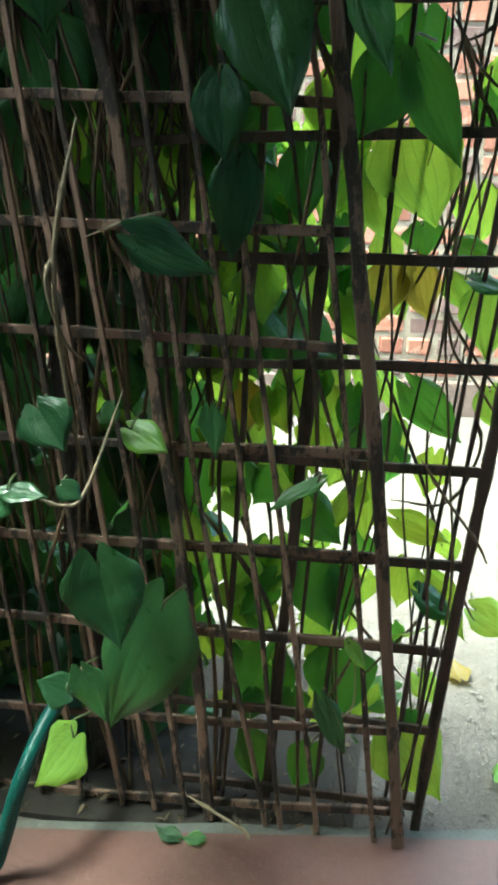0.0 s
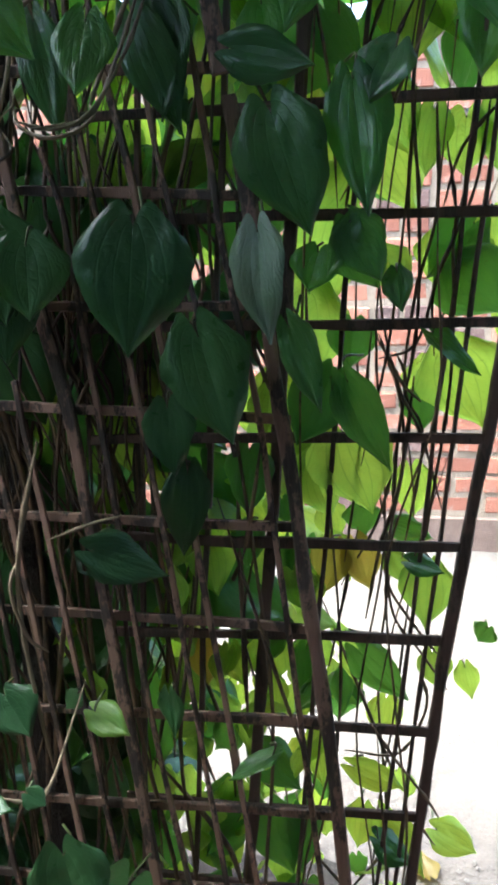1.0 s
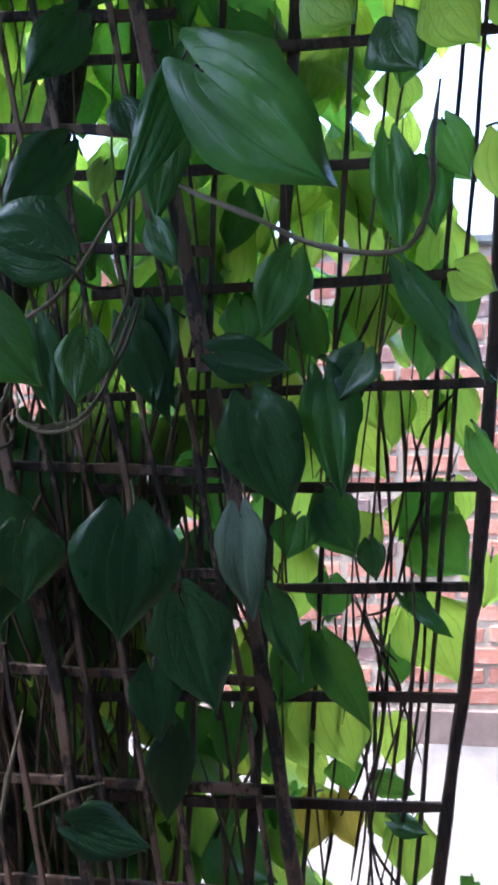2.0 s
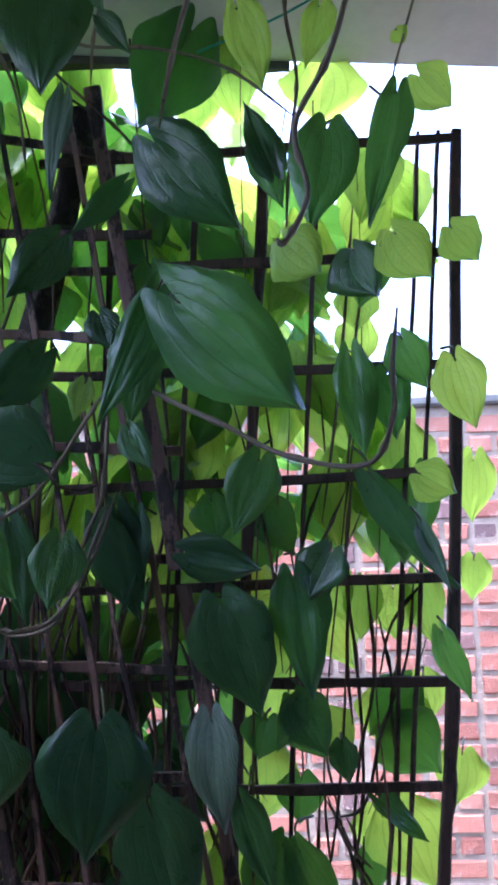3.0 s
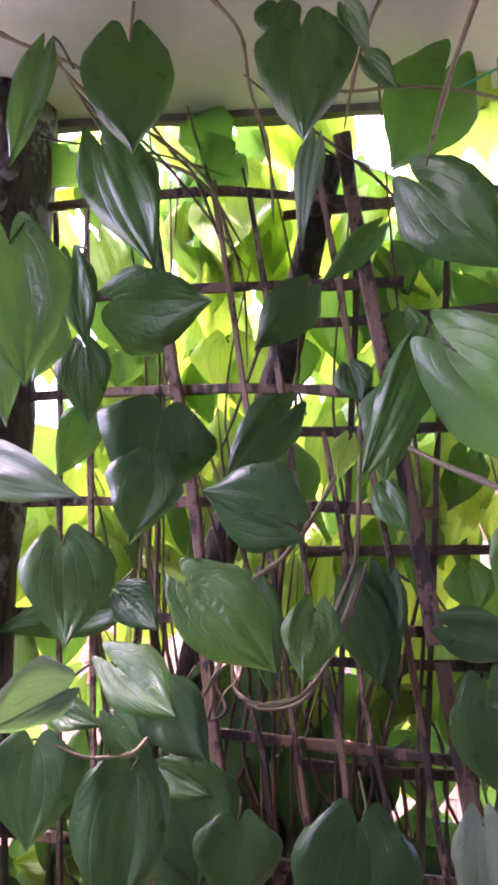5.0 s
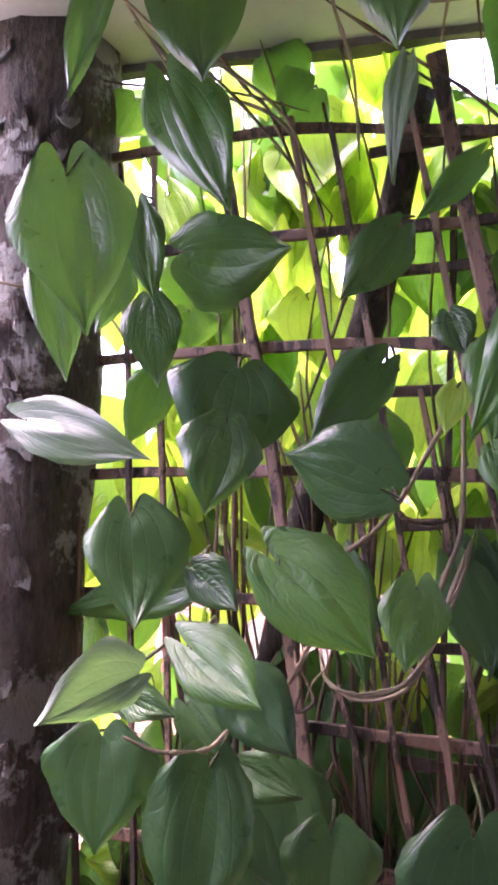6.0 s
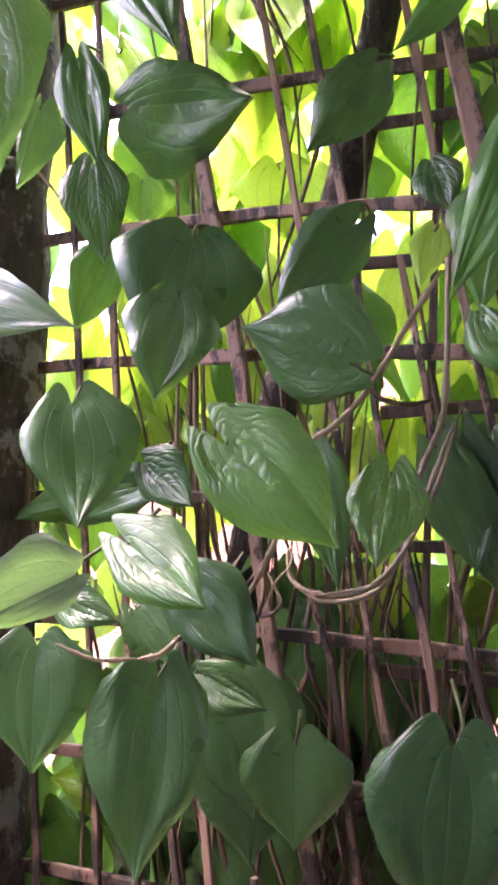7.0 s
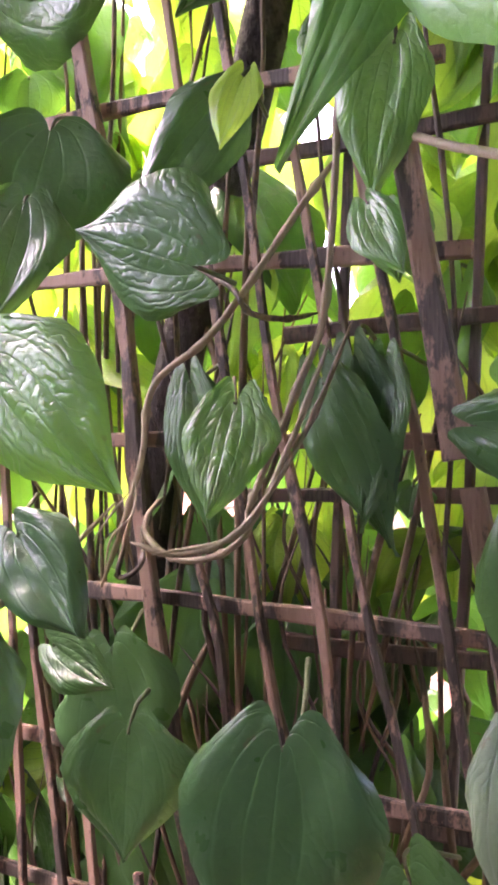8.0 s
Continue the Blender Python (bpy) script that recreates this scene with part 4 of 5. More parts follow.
leaf(vine, (-0.339, 1.200, 1.805), (-0.321, 1.200, 1.716), 0.090, 0, 0.15, 'young')
leaf(vine, (-0.094, 1.200, 1.604), (-0.076, 1.200, 1.550), 0.041, 0, 0.15, 'young')
leaf(vine, (-0.237, 1.200, 1.620), (-0.234, 1.200, 1.582), 0.043, 0, 0.15, 'young')
leaf(vine, (-0.238, 1.080, 2.207), (-0.280, 1.070, 2.167), 0.093, 0, 0.15)
leaf(vine, (-0.003, 1.070, 1.474), (-0.005, 1.060, 1.449), 0.035, 0, 0.20)
leaf(vine, (-0.015, 1.200, 1.840), (0.005, 1.200, 1.765), 0.059, 0, 0.20, 'young')
leaf(vine, (0.032, 1.100, 1.642), (0.022, 1.090, 1.551), 0.050, 0, 0.20)
leaf(vine, (-0.171, 1.200, 2.353), (-0.176, 1.200, 2.241), 0.102, 0, 0.20, 'young')
leaf(vine, (-0.116, 1.160, 2.309), (-0.088, 1.150, 2.202), 0.079, 0, 0.20, 'young')
leaf(vine, (-0.211, 1.250, 2.354), (-0.203, 1.250, 2.248), 0.125, 0, 0.20, 'young')
leaf(vine, (-0.127, 1.250, 2.327), (-0.137, 1.250, 2.244), 0.090, 0, 0.20, 'young')
leaf(vine, (-0.613, 1.200, 2.025), (-0.597, 1.200, 1.897), 0.091, 0, 0.20, 'young')
leaf(vine, (-0.279, 1.200, 1.950), (-0.268, 1.200, 1.856), 0.110, 0, 0.20, 'young')
leaf(vine, (-0.176, 1.200, 1.937), (-0.166, 1.200, 1.861), 0.082, 0, 0.20)
leaf(vine, (-0.596, 1.100, 1.154), (-0.588, 1.100, 1.113), 0.027, 0, 0.20, 'old')
leaf(vine, (0.330, 1.150, 1.307), (0.333, 1.140, 1.227), 0.098, 0, 0.15, 'young')
leaf(vine, (0.312, 1.200, 1.131), (0.324, 1.200, 1.060), 0.084, 0, 0.15, 'young')
leaf(vine, (0.242, 1.120, 1.284), (0.270, 1.100, 1.237), 0.055, 0, 0.20, 'young')
leaf(vine, (0.436, 1.200, 1.210), (0.425, 1.200, 1.141), 0.076, 0, 0.20, 'young')
leaf(vine, (0.200, 1.160, 1.189), (0.196, 1.150, 1.129), 0.065, 0, 0.20)

# leaves in front of the laths
heart(vines['middle'], (-0.021, 0.858, 1.323), (-0.030, 0.836, 1.188), 0.058, 0.060, 0.12, 'thick', 0, 0.17)
heart(vines['middle'], (0.098, 0.945, 1.316), (0.107, 0.920, 1.192), 0.033, 0.030, 0.25, 'under', 20, 0.12)
heart(vines['middle'], (0.127, 1.000, 1.202), (0.168, 0.975, 1.101), 0.021, 0.029, 0.30, 'thick', 20, 0.15)
heart(vines['middle'], (0.016, 0.990, 1.192), (0.060, 0.970, 1.061), 0.051, 0.048, 0.15, 'thick', 0, 0.18)
heart(vines['middle'], (-0.030, 1.000, 1.100), (-0.024, 0.990, 1.010), 0.034, 0.033, 0.20, 'thick', 15, 0.16)
heart(vines['middle'], (-0.009, 1.010, 1.009), (-0.014, 1.000, 0.894), 0.032, 0.030, 0.20, 'thick', -15, 0.16)
heart(vines['middle'], (-0.117, 0.930, 0.928), (-0.030, 0.970, 0.882), 0.029, 0.031, 0.12, 'thick', 0, 0.15)
heart(vines['middle'], (0.197, 1.060, 1.125), (0.253, 1.050, 1.005), 0.031, 0.027, 0.20, '', 10, 0.15)
heart(vines['middle'], (0.257, 1.040, 1.265), (0.262, 1.030, 1.218), 0.020, 0.020, 0.30, 'thick', 20, 0.18)
heart(vines['middle'], (0.215, 1.050, 1.304), (0.235, 1.045, 1.245), 0.043, 0.023, 0.15, '', 0, 0.16)
heart(vines['middle'], (-0.074, 0.900, 1.534), (-0.081, 0.875, 1.458), 0.030, 0.032, 0.10, '', 0, 0.20)
heart(vines['middle'], (0.111, 0.990, 1.446), (0.155, 0.970, 1.313), 0.052, 0.051, 0.15, 'thick', 0, 0.18)
heart(vines['middle'], (0.066, 0.990, 1.518), (0.163, 0.980, 1.494), 0.030, 0.028, 0.15, 'thick', 0, 0.14)
heart(vines['middle'], (0.202, 1.000, 1.481), (0.222, 0.985, 1.331), 0.035, 0.036, 0.12, '', 0, 0.12)
heart(vines['middle'], (0.250, 1.000, 1.512), (0.220, 0.990, 1.456), 0.037, 0.033, 0.30, 'thick', 25, 0.18)
heart(vines['middle'], (0.200, 1.020, 1.326), (0.237, 1.010, 1.256), 0.033, 0.031, 0.15, '', 0, 0.16)
heart(vines['middle'], (0.200, 1.020, 1.326), (0.172, 1.020, 1.260), 0.014, 0.021, 0.20, '', 0, 0.16)
# narrow leaf with its white glint painted as a pale tone
heart(vines['middle'], (0.352, 0.875, 1.544), (0.381, 0.868, 1.468), 0.013, 0.008, 0.30, 'under', 10, 0.10)
heart(vines['middle'], (0.386, 1.000, 1.409), (0.416, 0.990, 1.325), 0.021, 0.018, 0.25, '', 20, 0.12)
heart(vines['upper'], (-0.047, 0.990, 1.554), (0.002, 0.980, 1.425), 0.030, 0.032, 0.15, 'thick', 15, 0.16)
heart(vines['upper'], (-0.026, 1.000, 1.572), (-0.003, 0.985, 1.432), 0.030, 0.028, 0.12, 'thick', 15, 0.14)
heart(vines['upper'], (0.162, 1.010, 1.635), (0.125, 1.000, 1.538), 0.033, 0.034, 0.12, '', 0, 0.17)
heart(vines['upper'], (0.090, 0.800, 1.793), (0.215, 0.760, 1.664), 0.065, 0.058, 0.06, '', 0, 0.22)
heart(vines['upper'], (0.086, 0.840, 1.800), (0.110, 0.830, 1.710), 0.031, 0.030, 0.15, 'thick', 0, 0.16)
heart(vines['upper'], (0.051, 0.870, 1.824), (-0.013, 0.836, 1.666), 0.022, 0.034, 0.15, '', 10, 0.14)
heart(vines['upper'], (0.052, 0.880, 2.020), (0.147, 0.860, 1.901), 0.052, 0.048, 0.10, 'thick', 0, 0.17)
heart(vines['upper'], (0.196, 0.860, 1.965), (0.163, 0.850, 2.051), 0.021, 0.018, 0.25, 'thick', 10, 0.12)
heart(vines['upper'], (0.182, 0.880, 2.015), (0.204, 0.870, 1.926), 0.023, 0.023, 0.20, '', 0, 0.15)
heart(vines['upper'], (0.258, 0.780, 1.972), (0.236, 0.765, 1.858), 0.034, 0.036, 0.12, '', 0, 0.14)
heart(vines['upper'], (0.338, 0.800, 2.021), (0.298, 0.780, 1.861), 0.022, 0.021, 0.15, '', 10, 0.10)
heart(vines['upper'], (0.211, 0.700, 1.817), (0.240, 0.690, 1.783), 0.032, 0.028, 0.10, 'young', 0, 0.22)
heart(vines['upper'], (0.338, 0.880, 1.888), (0.375, 0.870, 1.830), 0.039, 0.028, 0.10, 'young', 0, 0.18)
heart(vines['upper'], (0.409, 0.900, 1.898), (0.434, 0.890, 1.855), 0.028, 0.026, 0.10, 'young', 0, 0.18)
heart(vines['upper'], (0.398, 0.870, 1.729), (0.414, 0.860, 1.650), 0.033, 0.027, 0.12, 'young', 0, 0.18)
heart(vines['upper'], (0.369, 1.000, 1.610), (0.412, 0.990, 1.583), 0.029, 0.027, 0.12, 'young', 0, 0.18)
heart(vines['upper'], (0.384, 0.920, 2.107), (0.419, 0.910, 2.058), 0.030, 0.028, 0.10, 'young', 0, 0.18)
heart(vines['upper'], (0.357, 0.920, 2.171), (0.366, 0.920, 2.154), 0.012, 0.012, 0.10, 'young', 0, 0.15)
heart(vines['upper'], (0.301, 0.900, 1.598), (0.380, 0.870, 1.467), 0.027, 0.017, 0.35, 'thick', 30, 0.14)
heart(vines['upper'], (0.318, 0.980, 1.903), (0.299, 0.970, 1.825), 0.028, 0.031, 0.20, '', 0, 0.16)
heart(vines['upper'], (0.292, 0.930, 1.887), (0.319, 0.920, 1.824), 0.049, 0.025, 0.20, 'thick', 10, 0.16)
heart(vines['upper'], (0.287, 1.000, 1.765), (0.298, 0.990, 1.630), 0.025, 0.028, 0.15, '', 0, 0.16)
heart(vines['upper'], (0.355, 1.000, 1.788), (0.382, 0.990, 1.721), 0.033, 0.022, 0.20, '', 0, 0.16)
heart(vines['upper'], (0.335, 1.010, 1.742), (0.340, 1.000, 1.658), 0.029, 0.025, 0.20, '', 0, 0.15)
heart(vines['upper'], (0.166, 0.760, 2.106), (0.191, 0.745, 2.002), 0.021, 0.025, 0.12, 'young', 0, 0.14)
heart(vines['upper'], (0.256, 0.800, 2.129), (0.237, 0.790, 2.051), 0.015, 0.022, 0.25, 'young', 15, 0.14)
heart(vines['upper'], (0.080, 1.020, 2.252), (0.006, 1.000, 2.104), 0.056, 0.062, 0.12, '', 0, 0.18)
heart(vines['upper'], (-0.068, 0.800, 2.186), (-0.063, 0.790, 2.046), 0.049, 0.054, 0.12, 'thick', 0, 0.14)
heart(vines['upper'], (-0.102, 0.820, 2.237), (-0.096, 0.810, 2.187), 0.027, 0.027, 0.15, 'thick', 0, 0.10)
heart(vines['upper'], (-0.018, 0.800, 2.200), (0.006, 0.800, 2.140), 0.012, 0.017, 0.30, 'thick', 10, 0.14)
heart(vines['upper'], (0.004, 0.800, 2.134), (0.038, 0.800, 2.089), 0.012, 0.016, 0.30, 'thick', -10, 0.12)
heart(vines['upper'], (-0.317, 0.870, 2.263), (-0.297, 0.855, 2.095), 0.059, 0.052, 0.08, 'thick', 0, 0.16)
heart(vines['upper'], (-0.373, 0.920, 2.148), (-0.283, 0.900, 1.961), 0.042, 0.052, 0.15, 'thick', 0, 0.17)
heart(vines['upper'], (-0.085, 0.960, 2.136), (-0.108, 0.950, 1.990), 0.022, 0.016, 0.35, 'under', 35, 0.10)
heart(vines['upper'], (-0.388, 0.780, 2.198), (-0.420, 0.770, 2.055), 0.022, 0.023, 0.30, 'thick', 20, 0.14)
heart(vines['upper'], (-0.009, 0.980, 2.016), (-0.083, 0.970, 1.940), 0.016, 0.019, 0.25, '', 20, 0.12)
heart(vines['upper'], (0.018, 1.020, 1.909), (0.029, 1.010, 1.845), 0.030, 0.026, 0.15, '', 0, 0.16)
heart(vines['upper'], (0.005, 1.010, 1.684), (0.017, 1.000, 1.634), 0.021, 0.024, 0.15, '', 0, 0.18)
heart(vines['upper'], (-0.049, 1.000, 1.840), (-0.033, 0.990, 1.791), 0.024, 0.023, 0.20, 'thick', 0, 0.16)
heart(vines['upper'], (-0.003, 1.000, 1.566), (-0.016, 0.990, 1.442), 0.025, 0.024, 0.15, 'thick', 20, 0.14)
heart(vines['upper'], (0.087, 1.090, 1.587), (0.096, 1.080, 1.530), 0.029, 0.029, 0.15, '', 0, 0.17)
heart(vines['upper'], (-0.003, 1.010, 1.683), (0.009, 1.000, 1.627), 0.022, 0.022, 0.15, '', 0, 0.17)
heart(vines['side'], (0.012, 0.990, 1.800), (-0.006, 0.985, 1.686), 0.037, 0.029, 0.12, '', 0, 0.14)
heart(vines['side'], (-0.380, 0.990, 1.956), (-0.238, 1.000, 1.946), 0.075, 0.044, 0.10, 'thick', 0, 0.12)
heart(vines['side'], (-0.108, 1.000, 1.950), (-0.174, 0.985, 1.865), 0.030, 0.036, 0.15, 'thick', 0, 0.14)
heart(vines['side'], (-0.288, 0.960, 1.783), (-0.299, 0.930, 1.665), 0.074, 0.068, 0.10, 'thick', 0, 0.12)
heart(vines['side'], (-0.290, 0.930, 1.713), (-0.299, 0.900, 1.614), 0.043, 0.042, 0.10, 'thick', 0, 0.14)
heart(vines['side'], (-0.125, 0.985, 1.784), (-0.204, 0.970, 1.696), 0.035, 0.031, 0.12, 'thick', 0, 0.14)
heart(vines['side'], (-0.111, 0.905, 1.633), (-0.211, 0.895, 1.672), 0.059, 0.042, 0.08, 'thick', 0, 0.22)
heart(vines['side'], (-0.174, 0.785, 1.553), (-0.090, 0.770, 1.481), 0.039, 0.050, 0.08, '', 0, 0.26)
heart(vines['side'], (-0.391, 0.900, 1.608), (-0.368, 0.880, 1.485), 0.046, 0.059, 0.10, 'thick', 0, 0.14)
heart(vines['side'], (-0.323, 0.930, 1.549), (-0.265, 0.920, 1.507), 0.023, 0.028, 0.20, 'thick', 10, 0.14)
heart(vines['side'], (-0.251, 0.772, 1.478), (-0.172, 0.743, 1.435), 0.028, 0.033, 0.12, '', -8, 0.30)
heart(vines['side'], (-0.319, 0.800, 1.450), (-0.371, 0.720, 1.411), 0.042, 0.019, 0.35, 'under', 0, 0.10)
heart(vines['side'], (-0.358, 0.805, 1.389), (-0.350, 0.785, 1.290), 0.050, 0.050, 0.15, 'thick', 12, 0.16)
heart(vines['side'], (-0.260, 0.840, 1.365), (-0.260, 0.800, 1.210), 0.052, 0.046, 0.10, 'thick', 0, 0.12)
heart(vines['side'], (-0.254, 0.885, 1.441), (-0.186, 0.870, 1.374), 0.036, 0.037, 0.12, 'thick', 0, 0.16)
heart(vines['side'], (-0.259, 0.930, 1.350), (-0.193, 0.920, 1.326), 0.026, 0.021, 0.15, 'thick', 0, 0.16)
heart(vines['side'], (-0.300, 0.870, 1.415), (-0.252, 0.860, 1.366), 0.021, 0.021, 0.20, 'thick', 0, 0.14)
heart(vines['side'], (-0.353, 0.830, 1.430), (-0.292, 0.820, 1.412), 0.020, 0.018, 0.20, 'thick', 0, 0.14)
heart(vines['side'], (-0.156, 0.890, 1.305), (-0.154, 0.880, 1.222), 0.043, 0.044, 0.12, 'thick', 0, 0.18)
heart(vines['side'], (-0.362, 0.700, 1.913), (-0.328, 0.690, 1.766), 0.052, 0.055, 0.18, 'thick', 0, 0.20)
heart(vines['side'], (-0.411, 0.735, 1.840), (-0.369, 0.730, 1.725), 0.018, 0.031, 0.20, 'thick', -10, 0.10)
# glossy leaf, its bright sky sheen given by the pale tone
heart(vines['side'], (-0.416, 0.735, 1.687), (-0.284, 0.720, 1.648), 0.027, 0.029, 0.12, 'under', -14, 0.16)
heart(vines['side'], (-0.363, 0.800, 1.862), (-0.379, 0.790, 1.787), 0.011, 0.025, 0.20, 'thick', 0, 0.14)
heart(vines['side'], (-0.398, 0.945, 1.873), (-0.384, 0.940, 1.771), 0.036, 0.030, 0.12, 'thick', 0, 0.14)
heart(vines['side'], (-0.439, 0.970, 2.013), (-0.409, 0.965, 1.887), 0.028, 0.027, 0.15, 'thick', 0, 0.14)
heart(vines['side'], (-0.020, 0.815, 1.710), (-0.028, 0.800, 1.668), 0.014, 0.013, 0.15, 'young', 0, 0.16)
heart(vines['side'], (-0.366, 1.000, 1.532), (-0.557, 0.990, 1.491), 0.032, 0.028, 0.12, 'thick', 0, 0.14)
heart(vines['side'], (-0.172, 1.000, 1.563), (-0.145, 0.990, 1.425), 0.027, 0.026, 0.12, 'thick', 10, 0.14)
heart(vines['side'], (-0.003, 0.970, 1.678), (0.027, 0.950, 1.623), 0.022, 0.016, 0.12, '', 0, 0.16)
heart(vines['side'], (-0.405, 1.060, 1.899), (-0.404, 1.060, 1.846), 0.040, 0.040, 0.15, '', 0, 0.16)
heart(vines['side'], (-0.415, 1.000, 1.797), (-0.452, 0.990, 1.707), 0.029, 0.031, 0.15, '', 0, 0.16)
heart(vines['side'], (-0.499, 1.050, 2.227), (-0.528, 1.050, 2.175), 0.039, 0.039, 0.15, '', 0, 0.16)

# main stems climbing through the laths
climb = random.Random(5)
for i in range(26):
    x = climb.gauss(-0.20, 0.10) if i < 20 else climb.uniform(0.14, 0.27)
    y = climb.uniform(1.055, 1.075) if climb.random() < 0.45 else climb.uniform(1.10, 1.19)
    low = -0.02
    high = climb.uniform(1.35, 1.6) if i % 5 in (1, 3) else climb.uniform(2.1, 2.28)
    lean = (x - 0.02) * 0.42 + climb.uniform(-0.10, 0.10)
    n = 7
    pts = []
    for k in range(n + 1):
        s = k / n
        pts.append((x + lean * (low + (high - low) * s) * 0.5 + climb.uniform(-0.034, 0.034), y + climb.uniform(-0.012, 0.012), low + (high - low) * s))
    line = smooth_line(pts, 5)
    r0 = climb.uniform(0.0020, 0.0042) if x < 0.12 else climb.uniform(0.0014, 0.0022)
    rad = [r0 * (1.1 - 0.75 * (j / len(line)) ** 3 + (0.35 if j % 8 == 3 else 0)) for j in range(len(line))]
    part("stem", tube(line, rad, 6, 0.1, climb), STEM, vines["rear"])
# slack runners crossing between the uprights
for i in range(130):
    x = climb.uniform(-0.5, 0.30)
    z = climb.uniform(0.15, 1.5)
    if i >= 70:
        x, z = climb.uniform(-0.42, -0.04), climb.uniform(0.4, 1.45)
    y = climb.uniform(1.05, 1.2)
    dx, dz = climb.uniform(-0.13, 0.13), climb.uniform(0.16, 0.45)
    pts = [(x, y, z), (x + dx * 0.3 + climb.uniform(-0.02, 0.02), y + climb.uniform(-0.02, 0.02), z + dz * 0.4), (x + dx, y + climb.uniform(-0.03, 0.03), z + dz)]
    line = smooth_line(pts, 6)
    r0 = climb.uniform(0.0014, 0.0045)
    part("stem", tube(line, [r0 * (0.25 + 0.75 * min(1.0, 0.3 * min(j, len(line) - 1 - j))) for j in range(len(line))], 5, 0.1, climb), STEM, vines["rear"])

# dead sticks packed close behind the lower laths
for i in range(92):
    x, y, z = climb.uniform(-0.34, -0.04), climb.uniform(1.055, 1.15), climb.uniform(0.75, 1.15)
    if i >= 75:
        x, z = climb.uniform(-0.12, 0.14), climb.uniform(1.02, 1.22)
    high = z + climb.uniform(0.2, 0.45)
    lean = -0.10 * (high - z) + climb.uniform(-0.05, 0.05)
    line = smooth_line([(x + lean * k / 4 + climb.uniform(-0.024, 0.024), y + climb.uniform(-0.014, 0.014), z + (high - z) * k / 4) for k in range(5)], 4)
    r0 = climb.uniform(0.0012, 0.0034)
    part("stick", tube(line, [r0 * min(1.0, 0.12 + 0.22 * min(j, len(line) - 1 - j)) for j in range(len(line))], 5, 0.12, climb), climb.choice((STEM, STEM, LATH_REAR)), vines["rear_low"])

# leaves behind the laths, facing the light
shapes = {}
for tone in ("", "thick", "young"):
    shapes[tone] = [leaf_mesh(0.14, 0.055 + 0.004 * (i % 4), 0.058 + 0.003 * (i % 3), 0.08 + 0.025 * i, 0.02 + 0.012 * i, 0.04, 0.010, 3.7 * i + 1, LEAF[tone], 10, 9) for i in range(9)]
back = random.Random(77)


def back_leaf(vine, x, y, z, tone, size):
    ob = new("leaf", back.choice(shapes[tone]))
    ob.parent = vine
    ang = back.gauss(0, 0.5)
    d = Vector((math.sin(ang), back.uniform(-0.25, 0.35), -math.cos(ang))) * 0.14 * size
    ob.matrix_basis = leaf_pose((x, y, z), Vector((x, y, z)) + d, back.uniform(-35, 35), (x * 0.5, back.choice((-1.0, 3.5)), 3.5 + z)) @ Matrix.Diagonal((size, size, size, 1))


def thick_at(x, z):
    """How dense the growth is: thick on the tree's side and high up, open by the end post."""
    d = 1.0
    if x > -0.02:
        d *= max(0.0, min(1.0, (z - 0.75) / 0.6)) * 0.9
    if x > 0.13:
        d *= 0.35
    if x > 0.05 and z > 2.0:
        d *= 0.3
    return d


count = 0
while count < 255:
    x, z = back.uniform(-1.0, 0.30), back.uniform(1.05, 2.42)
    if back.random() > thick_at(x, z):
        continue
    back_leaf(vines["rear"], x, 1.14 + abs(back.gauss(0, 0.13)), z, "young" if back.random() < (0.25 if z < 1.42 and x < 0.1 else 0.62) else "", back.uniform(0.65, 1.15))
    count += 1
count = 0
while count < 290:
    x, z = back.uniform(-0.80, -0.11), back.uniform(0.08, 1.30)
    y, size, young = 1.13 + abs(back.gauss(0, 0.09)), back.uniform(0.6, 1.1), 0.5 if x > -0.15 else 0.06
    if count >= 200:
        x, z, y, size, young = back.uniform(-0.16, 0.20), back.uniform(0.25, 1.25), back.uniform(1.12, 1.32), back.uniform(0.35, 0.65), 0.85
    # towards the trunk nearly all take the darkened tone, in place of shade
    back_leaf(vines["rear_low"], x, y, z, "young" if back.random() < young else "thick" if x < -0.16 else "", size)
    count += 1

count = 0
while count < 240:
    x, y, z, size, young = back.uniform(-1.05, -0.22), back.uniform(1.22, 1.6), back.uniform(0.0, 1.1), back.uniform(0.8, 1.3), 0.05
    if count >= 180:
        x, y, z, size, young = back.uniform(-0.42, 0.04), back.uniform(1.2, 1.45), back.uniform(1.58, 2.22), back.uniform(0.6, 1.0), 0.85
    # the low ones take the darkened tone too, so this depth reads as shade
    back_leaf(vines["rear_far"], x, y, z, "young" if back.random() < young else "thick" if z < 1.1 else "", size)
    count += 1

# mature leaves crowding close behind the laths
count = 0
while count < 88:
    x, z = back.uniform(-0.04, 0.36), back.uniform(1.38, 2.12)
    if count >= 28:
        x, z = back.uniform(-0.42, 0.02), back.uniform(0.75, 1.45)
    if x > 0.26 and z < 1.6:
        continue
    near = shapes[""] if back.random() < 0.3 or (z < 1.42 and x < 0.12) else shapes["young"]
    size = back.uniform(0.55, 0.95)
    ob = new("leaf", back.choice(near))
    ob.parent = vines["middle"]
    y = back.uniform(1.11, 1.22)
    ang = back.gauss(0, 0.45)
    d = Vector((math.sin(ang), back.uniform(-0.2, 0.2), -math.cos(ang))) * 0.14 * size
    ob.matrix_basis = leaf_pose((x, y, z), Vector((x, y, z)) + d, back.uniform(-40, 40)) @ Matrix.Diagonal((size, size, size, 1))
    count += 1

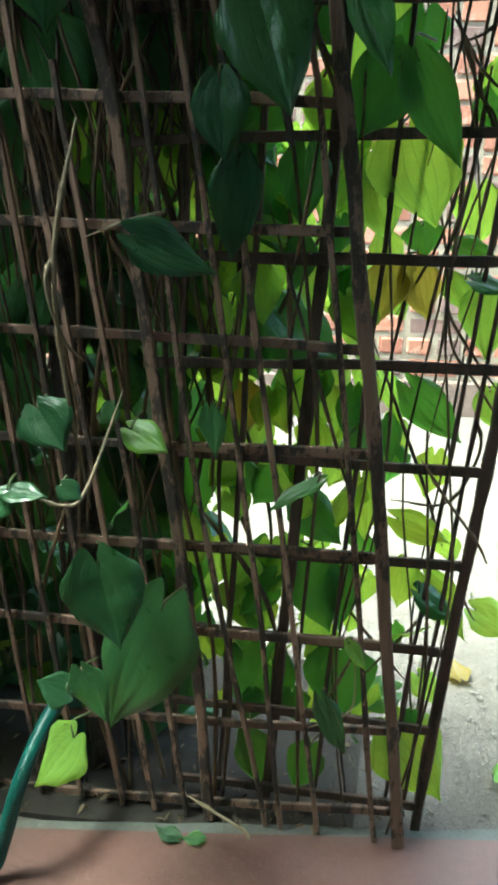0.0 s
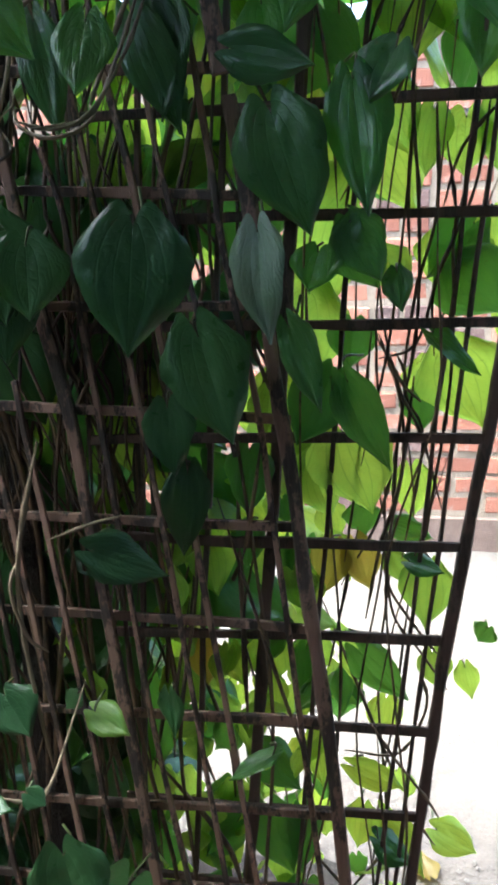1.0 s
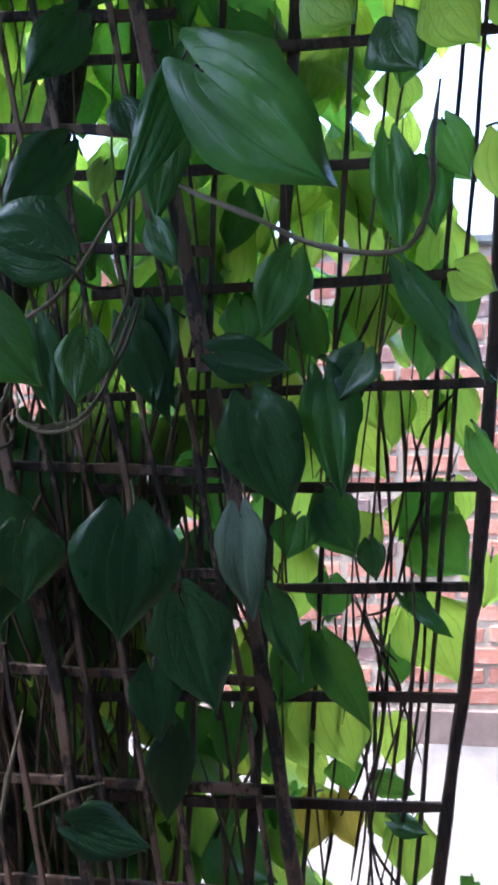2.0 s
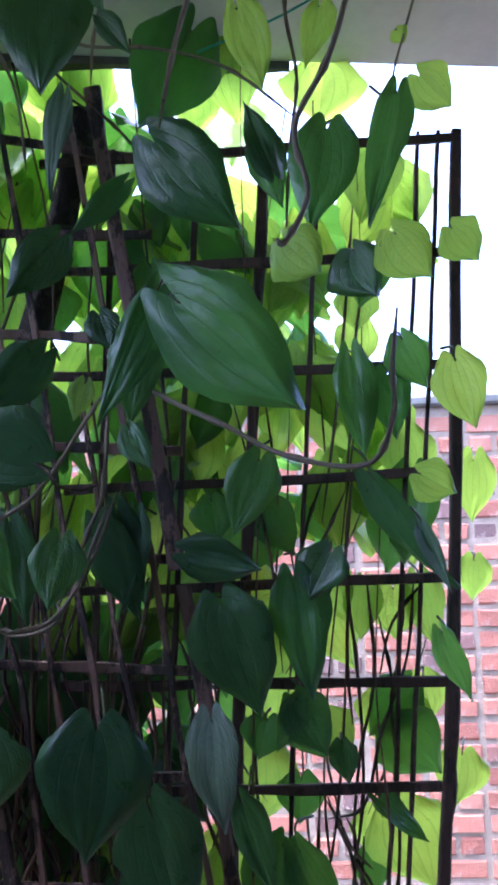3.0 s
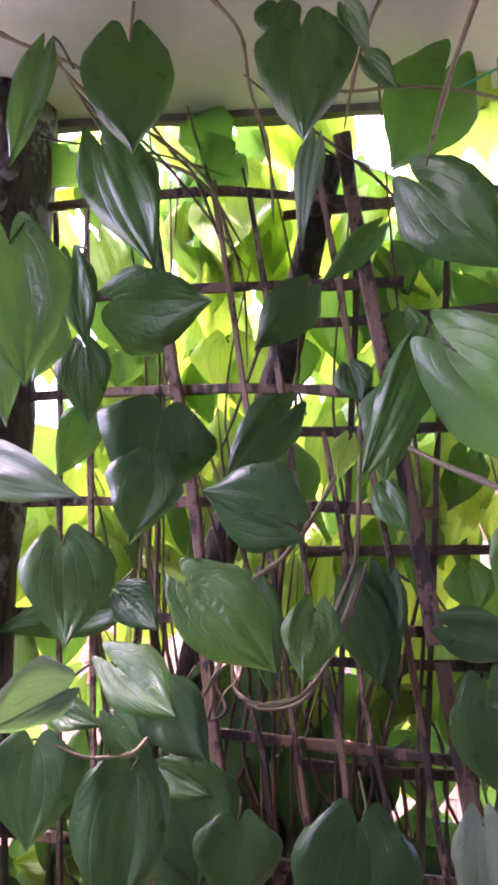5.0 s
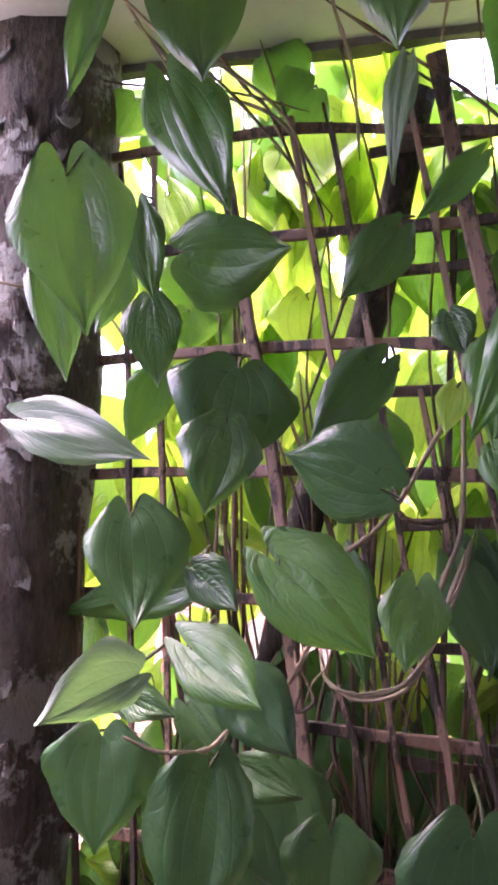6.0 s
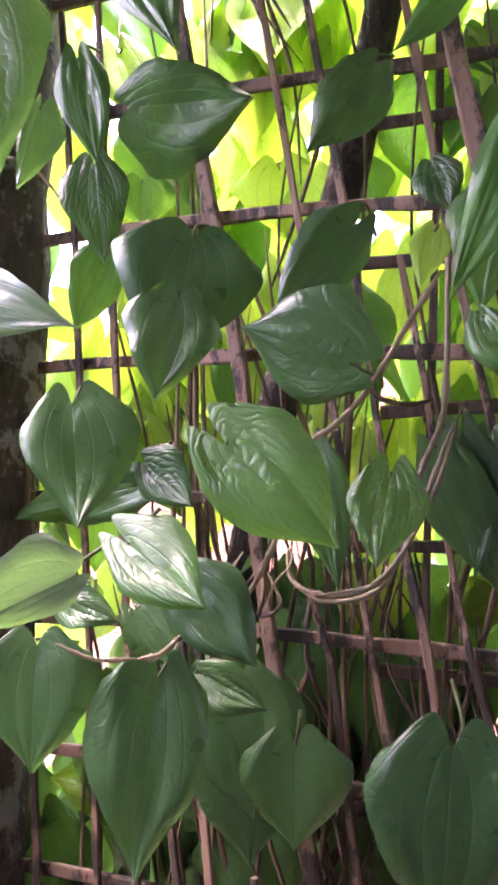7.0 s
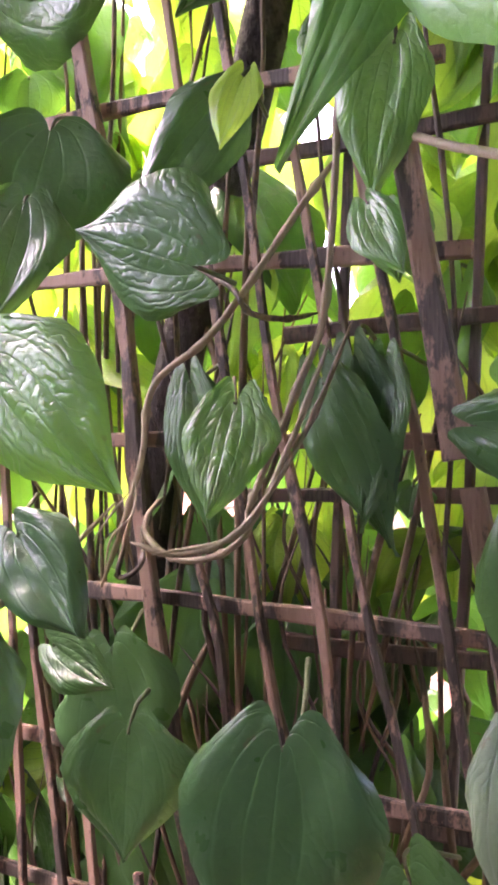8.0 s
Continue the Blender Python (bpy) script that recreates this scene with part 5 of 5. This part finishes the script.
# leaves of the darkened tone put shade into the lower growth, young ones higher up
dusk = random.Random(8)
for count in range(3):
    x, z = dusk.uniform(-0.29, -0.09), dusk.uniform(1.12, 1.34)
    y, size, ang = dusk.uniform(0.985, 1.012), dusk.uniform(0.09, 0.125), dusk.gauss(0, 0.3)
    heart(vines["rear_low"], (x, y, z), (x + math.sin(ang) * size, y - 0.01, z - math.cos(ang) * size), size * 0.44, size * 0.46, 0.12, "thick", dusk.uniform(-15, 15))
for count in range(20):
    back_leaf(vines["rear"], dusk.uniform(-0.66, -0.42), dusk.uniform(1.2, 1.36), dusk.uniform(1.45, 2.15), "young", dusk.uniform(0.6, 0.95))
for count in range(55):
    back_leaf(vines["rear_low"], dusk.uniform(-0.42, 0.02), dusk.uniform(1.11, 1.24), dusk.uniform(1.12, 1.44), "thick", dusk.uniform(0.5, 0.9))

# small bright leaves low behind the open laths, and mixed ones crowding high up
for count in range(95):
    x, z = back.gauss(0.02, 0.11), back.uniform(0.12, 1.25)
    back_leaf(vines["low"], min(x, 0.24 + 0.08 * z), back.uniform(1.10, 1.20), z, "young" if back.random() < 0.75 else "", back.uniform(0.3, 0.58))
# extra bright young leaves here also stand in for veiling glare
for count in range(76):
    x, z = back.uniform(-0.05, 0.40), back.uniform(1.50, 2.14)
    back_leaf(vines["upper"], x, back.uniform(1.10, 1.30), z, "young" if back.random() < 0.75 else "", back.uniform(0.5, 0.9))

# ---- litter at the foot of the trellis ----
fallen = random.Random(41)
for x, y, z, size, turn, tone in ((-0.10, 0.972, 0.004, 0.28, 75, "thick"), (-0.06, 0.978, 0.004, 0.24, 100, ""), (0.42, 1.22, -0.008, 0.5, -40, "young"), (0.52, 1.33, -0.01, 0.45, 130, "old"),
                                  (0.36, 1.52, -0.01, 0.5, 20, "old"), (0.62, 1.75, -0.01, 0.55, 200, "young")):
    ob = tagged(new("fallen_leaf", leaf_mesh(0.14, 0.055, 0.055, 0.25, -0.12, 0.07, 0.02, fallen.uniform(0, 40), LEAF[tone], 12, 10)), "curled fallen betel leaf lying on the ground", "leaf", "fallen leaves")
    ob.matrix_basis = pose(x, y, z, 0, 0, turn) @ Matrix.Diagonal((size, size, size, 1))
verts, faces = [], []
for i in range(240):
    x = fallen.uniform(-0.9, 0.30)
    y = 1.02 + 0.12 * x + abs(fallen.gauss(0, 0.11))
    a, r = fallen.uniform(0, 6.28), fallen.uniform(0.003, 0.014)
    w, z = r * fallen.uniform(0.15, 0.5), fallen.uniform(-0.006, 0.012)
    c, d = math.cos(a), math.sin(a)
    o = len(verts)
    verts += [(x - r * c, y - r * d, z - 0.004), (x + w * d, y - w * c, z), (x + r * c, y + r * d, z + fallen.uniform(-0.003, 0.008)), (x - w * d, y + w * c, z + 0.003)]
    faces += [(o, o + 1, o + 2), (o, o + 2, o + 3)]
me = bpy.data.meshes.new("leaf_litter")
me.from_pydata(verts, [], faces)
me.materials.append(STEM)
tagged(new("leaf_litter", me), "dry scraps of leaf and bark under the trellis", "litter", kind="stuff")

# ---- hose and string ----
hose = thing("garden_hose", "ribbed green plastic hose rising from the floor", "hose")
line = smooth_line(((-0.388, 0.820, -0.009), (-0.346, 0.840, 0.023), (-0.330, 0.850, 0.060), (-0.304, 0.862, 0.150), (-0.290, 0.890, 0.200), (-0.284, 0.945, 0.225), (-0.285, 1.010, 0.215), (-0.300, 1.075, 0.130), (-0.310, 1.100, 0.0)), 60)
part("hose_pipe", tube(line, [0.0105 + 0.0014 * (i % 3 == 0) for i in range(len(line))], 12), HOSE, hose)
line = smooth_line(((0.10, 0.93, 2.165), (0.20, 0.91, 2.19), (0.36, 0.88, 2.235), (0.75, 0.85, 2.29)), 12)
tagged(new("string", mesh_from(tube(line, [0.0016] * len(line), 6), "string", STRING)), "thin green nylon string tied to a shoot", "string")

# ---- grit on the ground, stuff ----
grit = random.Random(9)
verts, faces = [], []
for i in range(2200):
    x, y = grit.uniform(-0.9, 1.9), grit.uniform(1.12, 3.42)
    if grit.random() < 0.3:
        x, y = grit.uniform(0.1, 0.8), grit.uniform(1.1, 1.6)
    r = grit.choice((0.0015, 0.002, 0.002, 0.003, 0.004, 0.006)) * grit.uniform(0.7, 1.3)
    o = len(verts)
    for a, b, c in ((1, 0, 0), (0, 1, 0), (-1, 0, 0), (0, -1, 0), (0.2, 0.1, 0.45), (0, 0, -0.6)):
        verts.append((x + r * a * grit.uniform(0.7, 1.3), y + r * b * grit.uniform(0.7, 1.3), -0.018 + r * c))
    faces += [(o + a, o + b, o + 4) for a, b in ((0, 1), (1, 2), (2, 3), (3, 0))] + [(o + b, o + a, o + 5) for a, b in ((0, 1), (1, 2), (2, 3), (3, 0))]
me = bpy.data.meshes.new("gravel")
me.from_pydata(verts, [], faces)
me.materials.append(PEBBLE)
tagged(new("gravel", me), "loose pale grit and pebbles on the soil", "gravel", kind="stuff")

# ---- bricks of the boundary wall ----
def brick_mesh(length, seed):
    r = random.Random(seed)
    bm = bmesh.new()
    slab_box(bm, (-length / 2, 0.0, -0.0345), (length / 2, 0.03, 0.0345))
    bmesh.ops.bevel(bm, geom=bm.edges[:], offset=0.006, segments=1, affect="EDGES")
    for v in bm.verts:
        v.co += Vector((r.uniform(-1, 1), r.uniform(-0.6, 0.6), r.uniform(-1, 1))) * 0.0045
    return mesh_from(bm, "brick", BRICK, False)


long_bricks = [brick_mesh(0.212, i) for i in range(5)]
short_bricks = [brick_mesh(0.097, 10 + i) for i in range(5)]
lay = random.Random(31)
rest_verts, rest_faces = [], []
for row in range(1, 22):
    z = 0.135 + COURSE * (row - 0.5)
    pool, pitch = (long_bricks, 0.238) if row % 2 else (short_bricks, 0.119)
    x = -2.6 + (0.06 if row % 2 else 0.0)
    while x < 3.0:
        me = lay.choice(pool)
        place = Vector((x + lay.uniform(-0.004, 0.004), WALL_Y + lay.uniform(-0.006, 0.004), z + lay.uniform(-0.003, 0.003)))
        if 0.25 < x < 1.85:
            ob = new("brick", me)
            ob.parent = boundary
            ob.location = place
        else:
            o = len(rest_verts)
            rest_verts += [v.co + place for v in me.vertices]
            rest_faces += [[o + i for i in p.vertices] for p in me.polygons]
        x += pitch
me = bpy.data.meshes.new("brickwork")
me.from_pydata(rest_verts, [], rest_faces)
me.materials.append(BRICK)
rest = new("brickwork", me)
rest.parent = boundary
tagged(rest, "the rest of the red brick courses", kind="stuff")
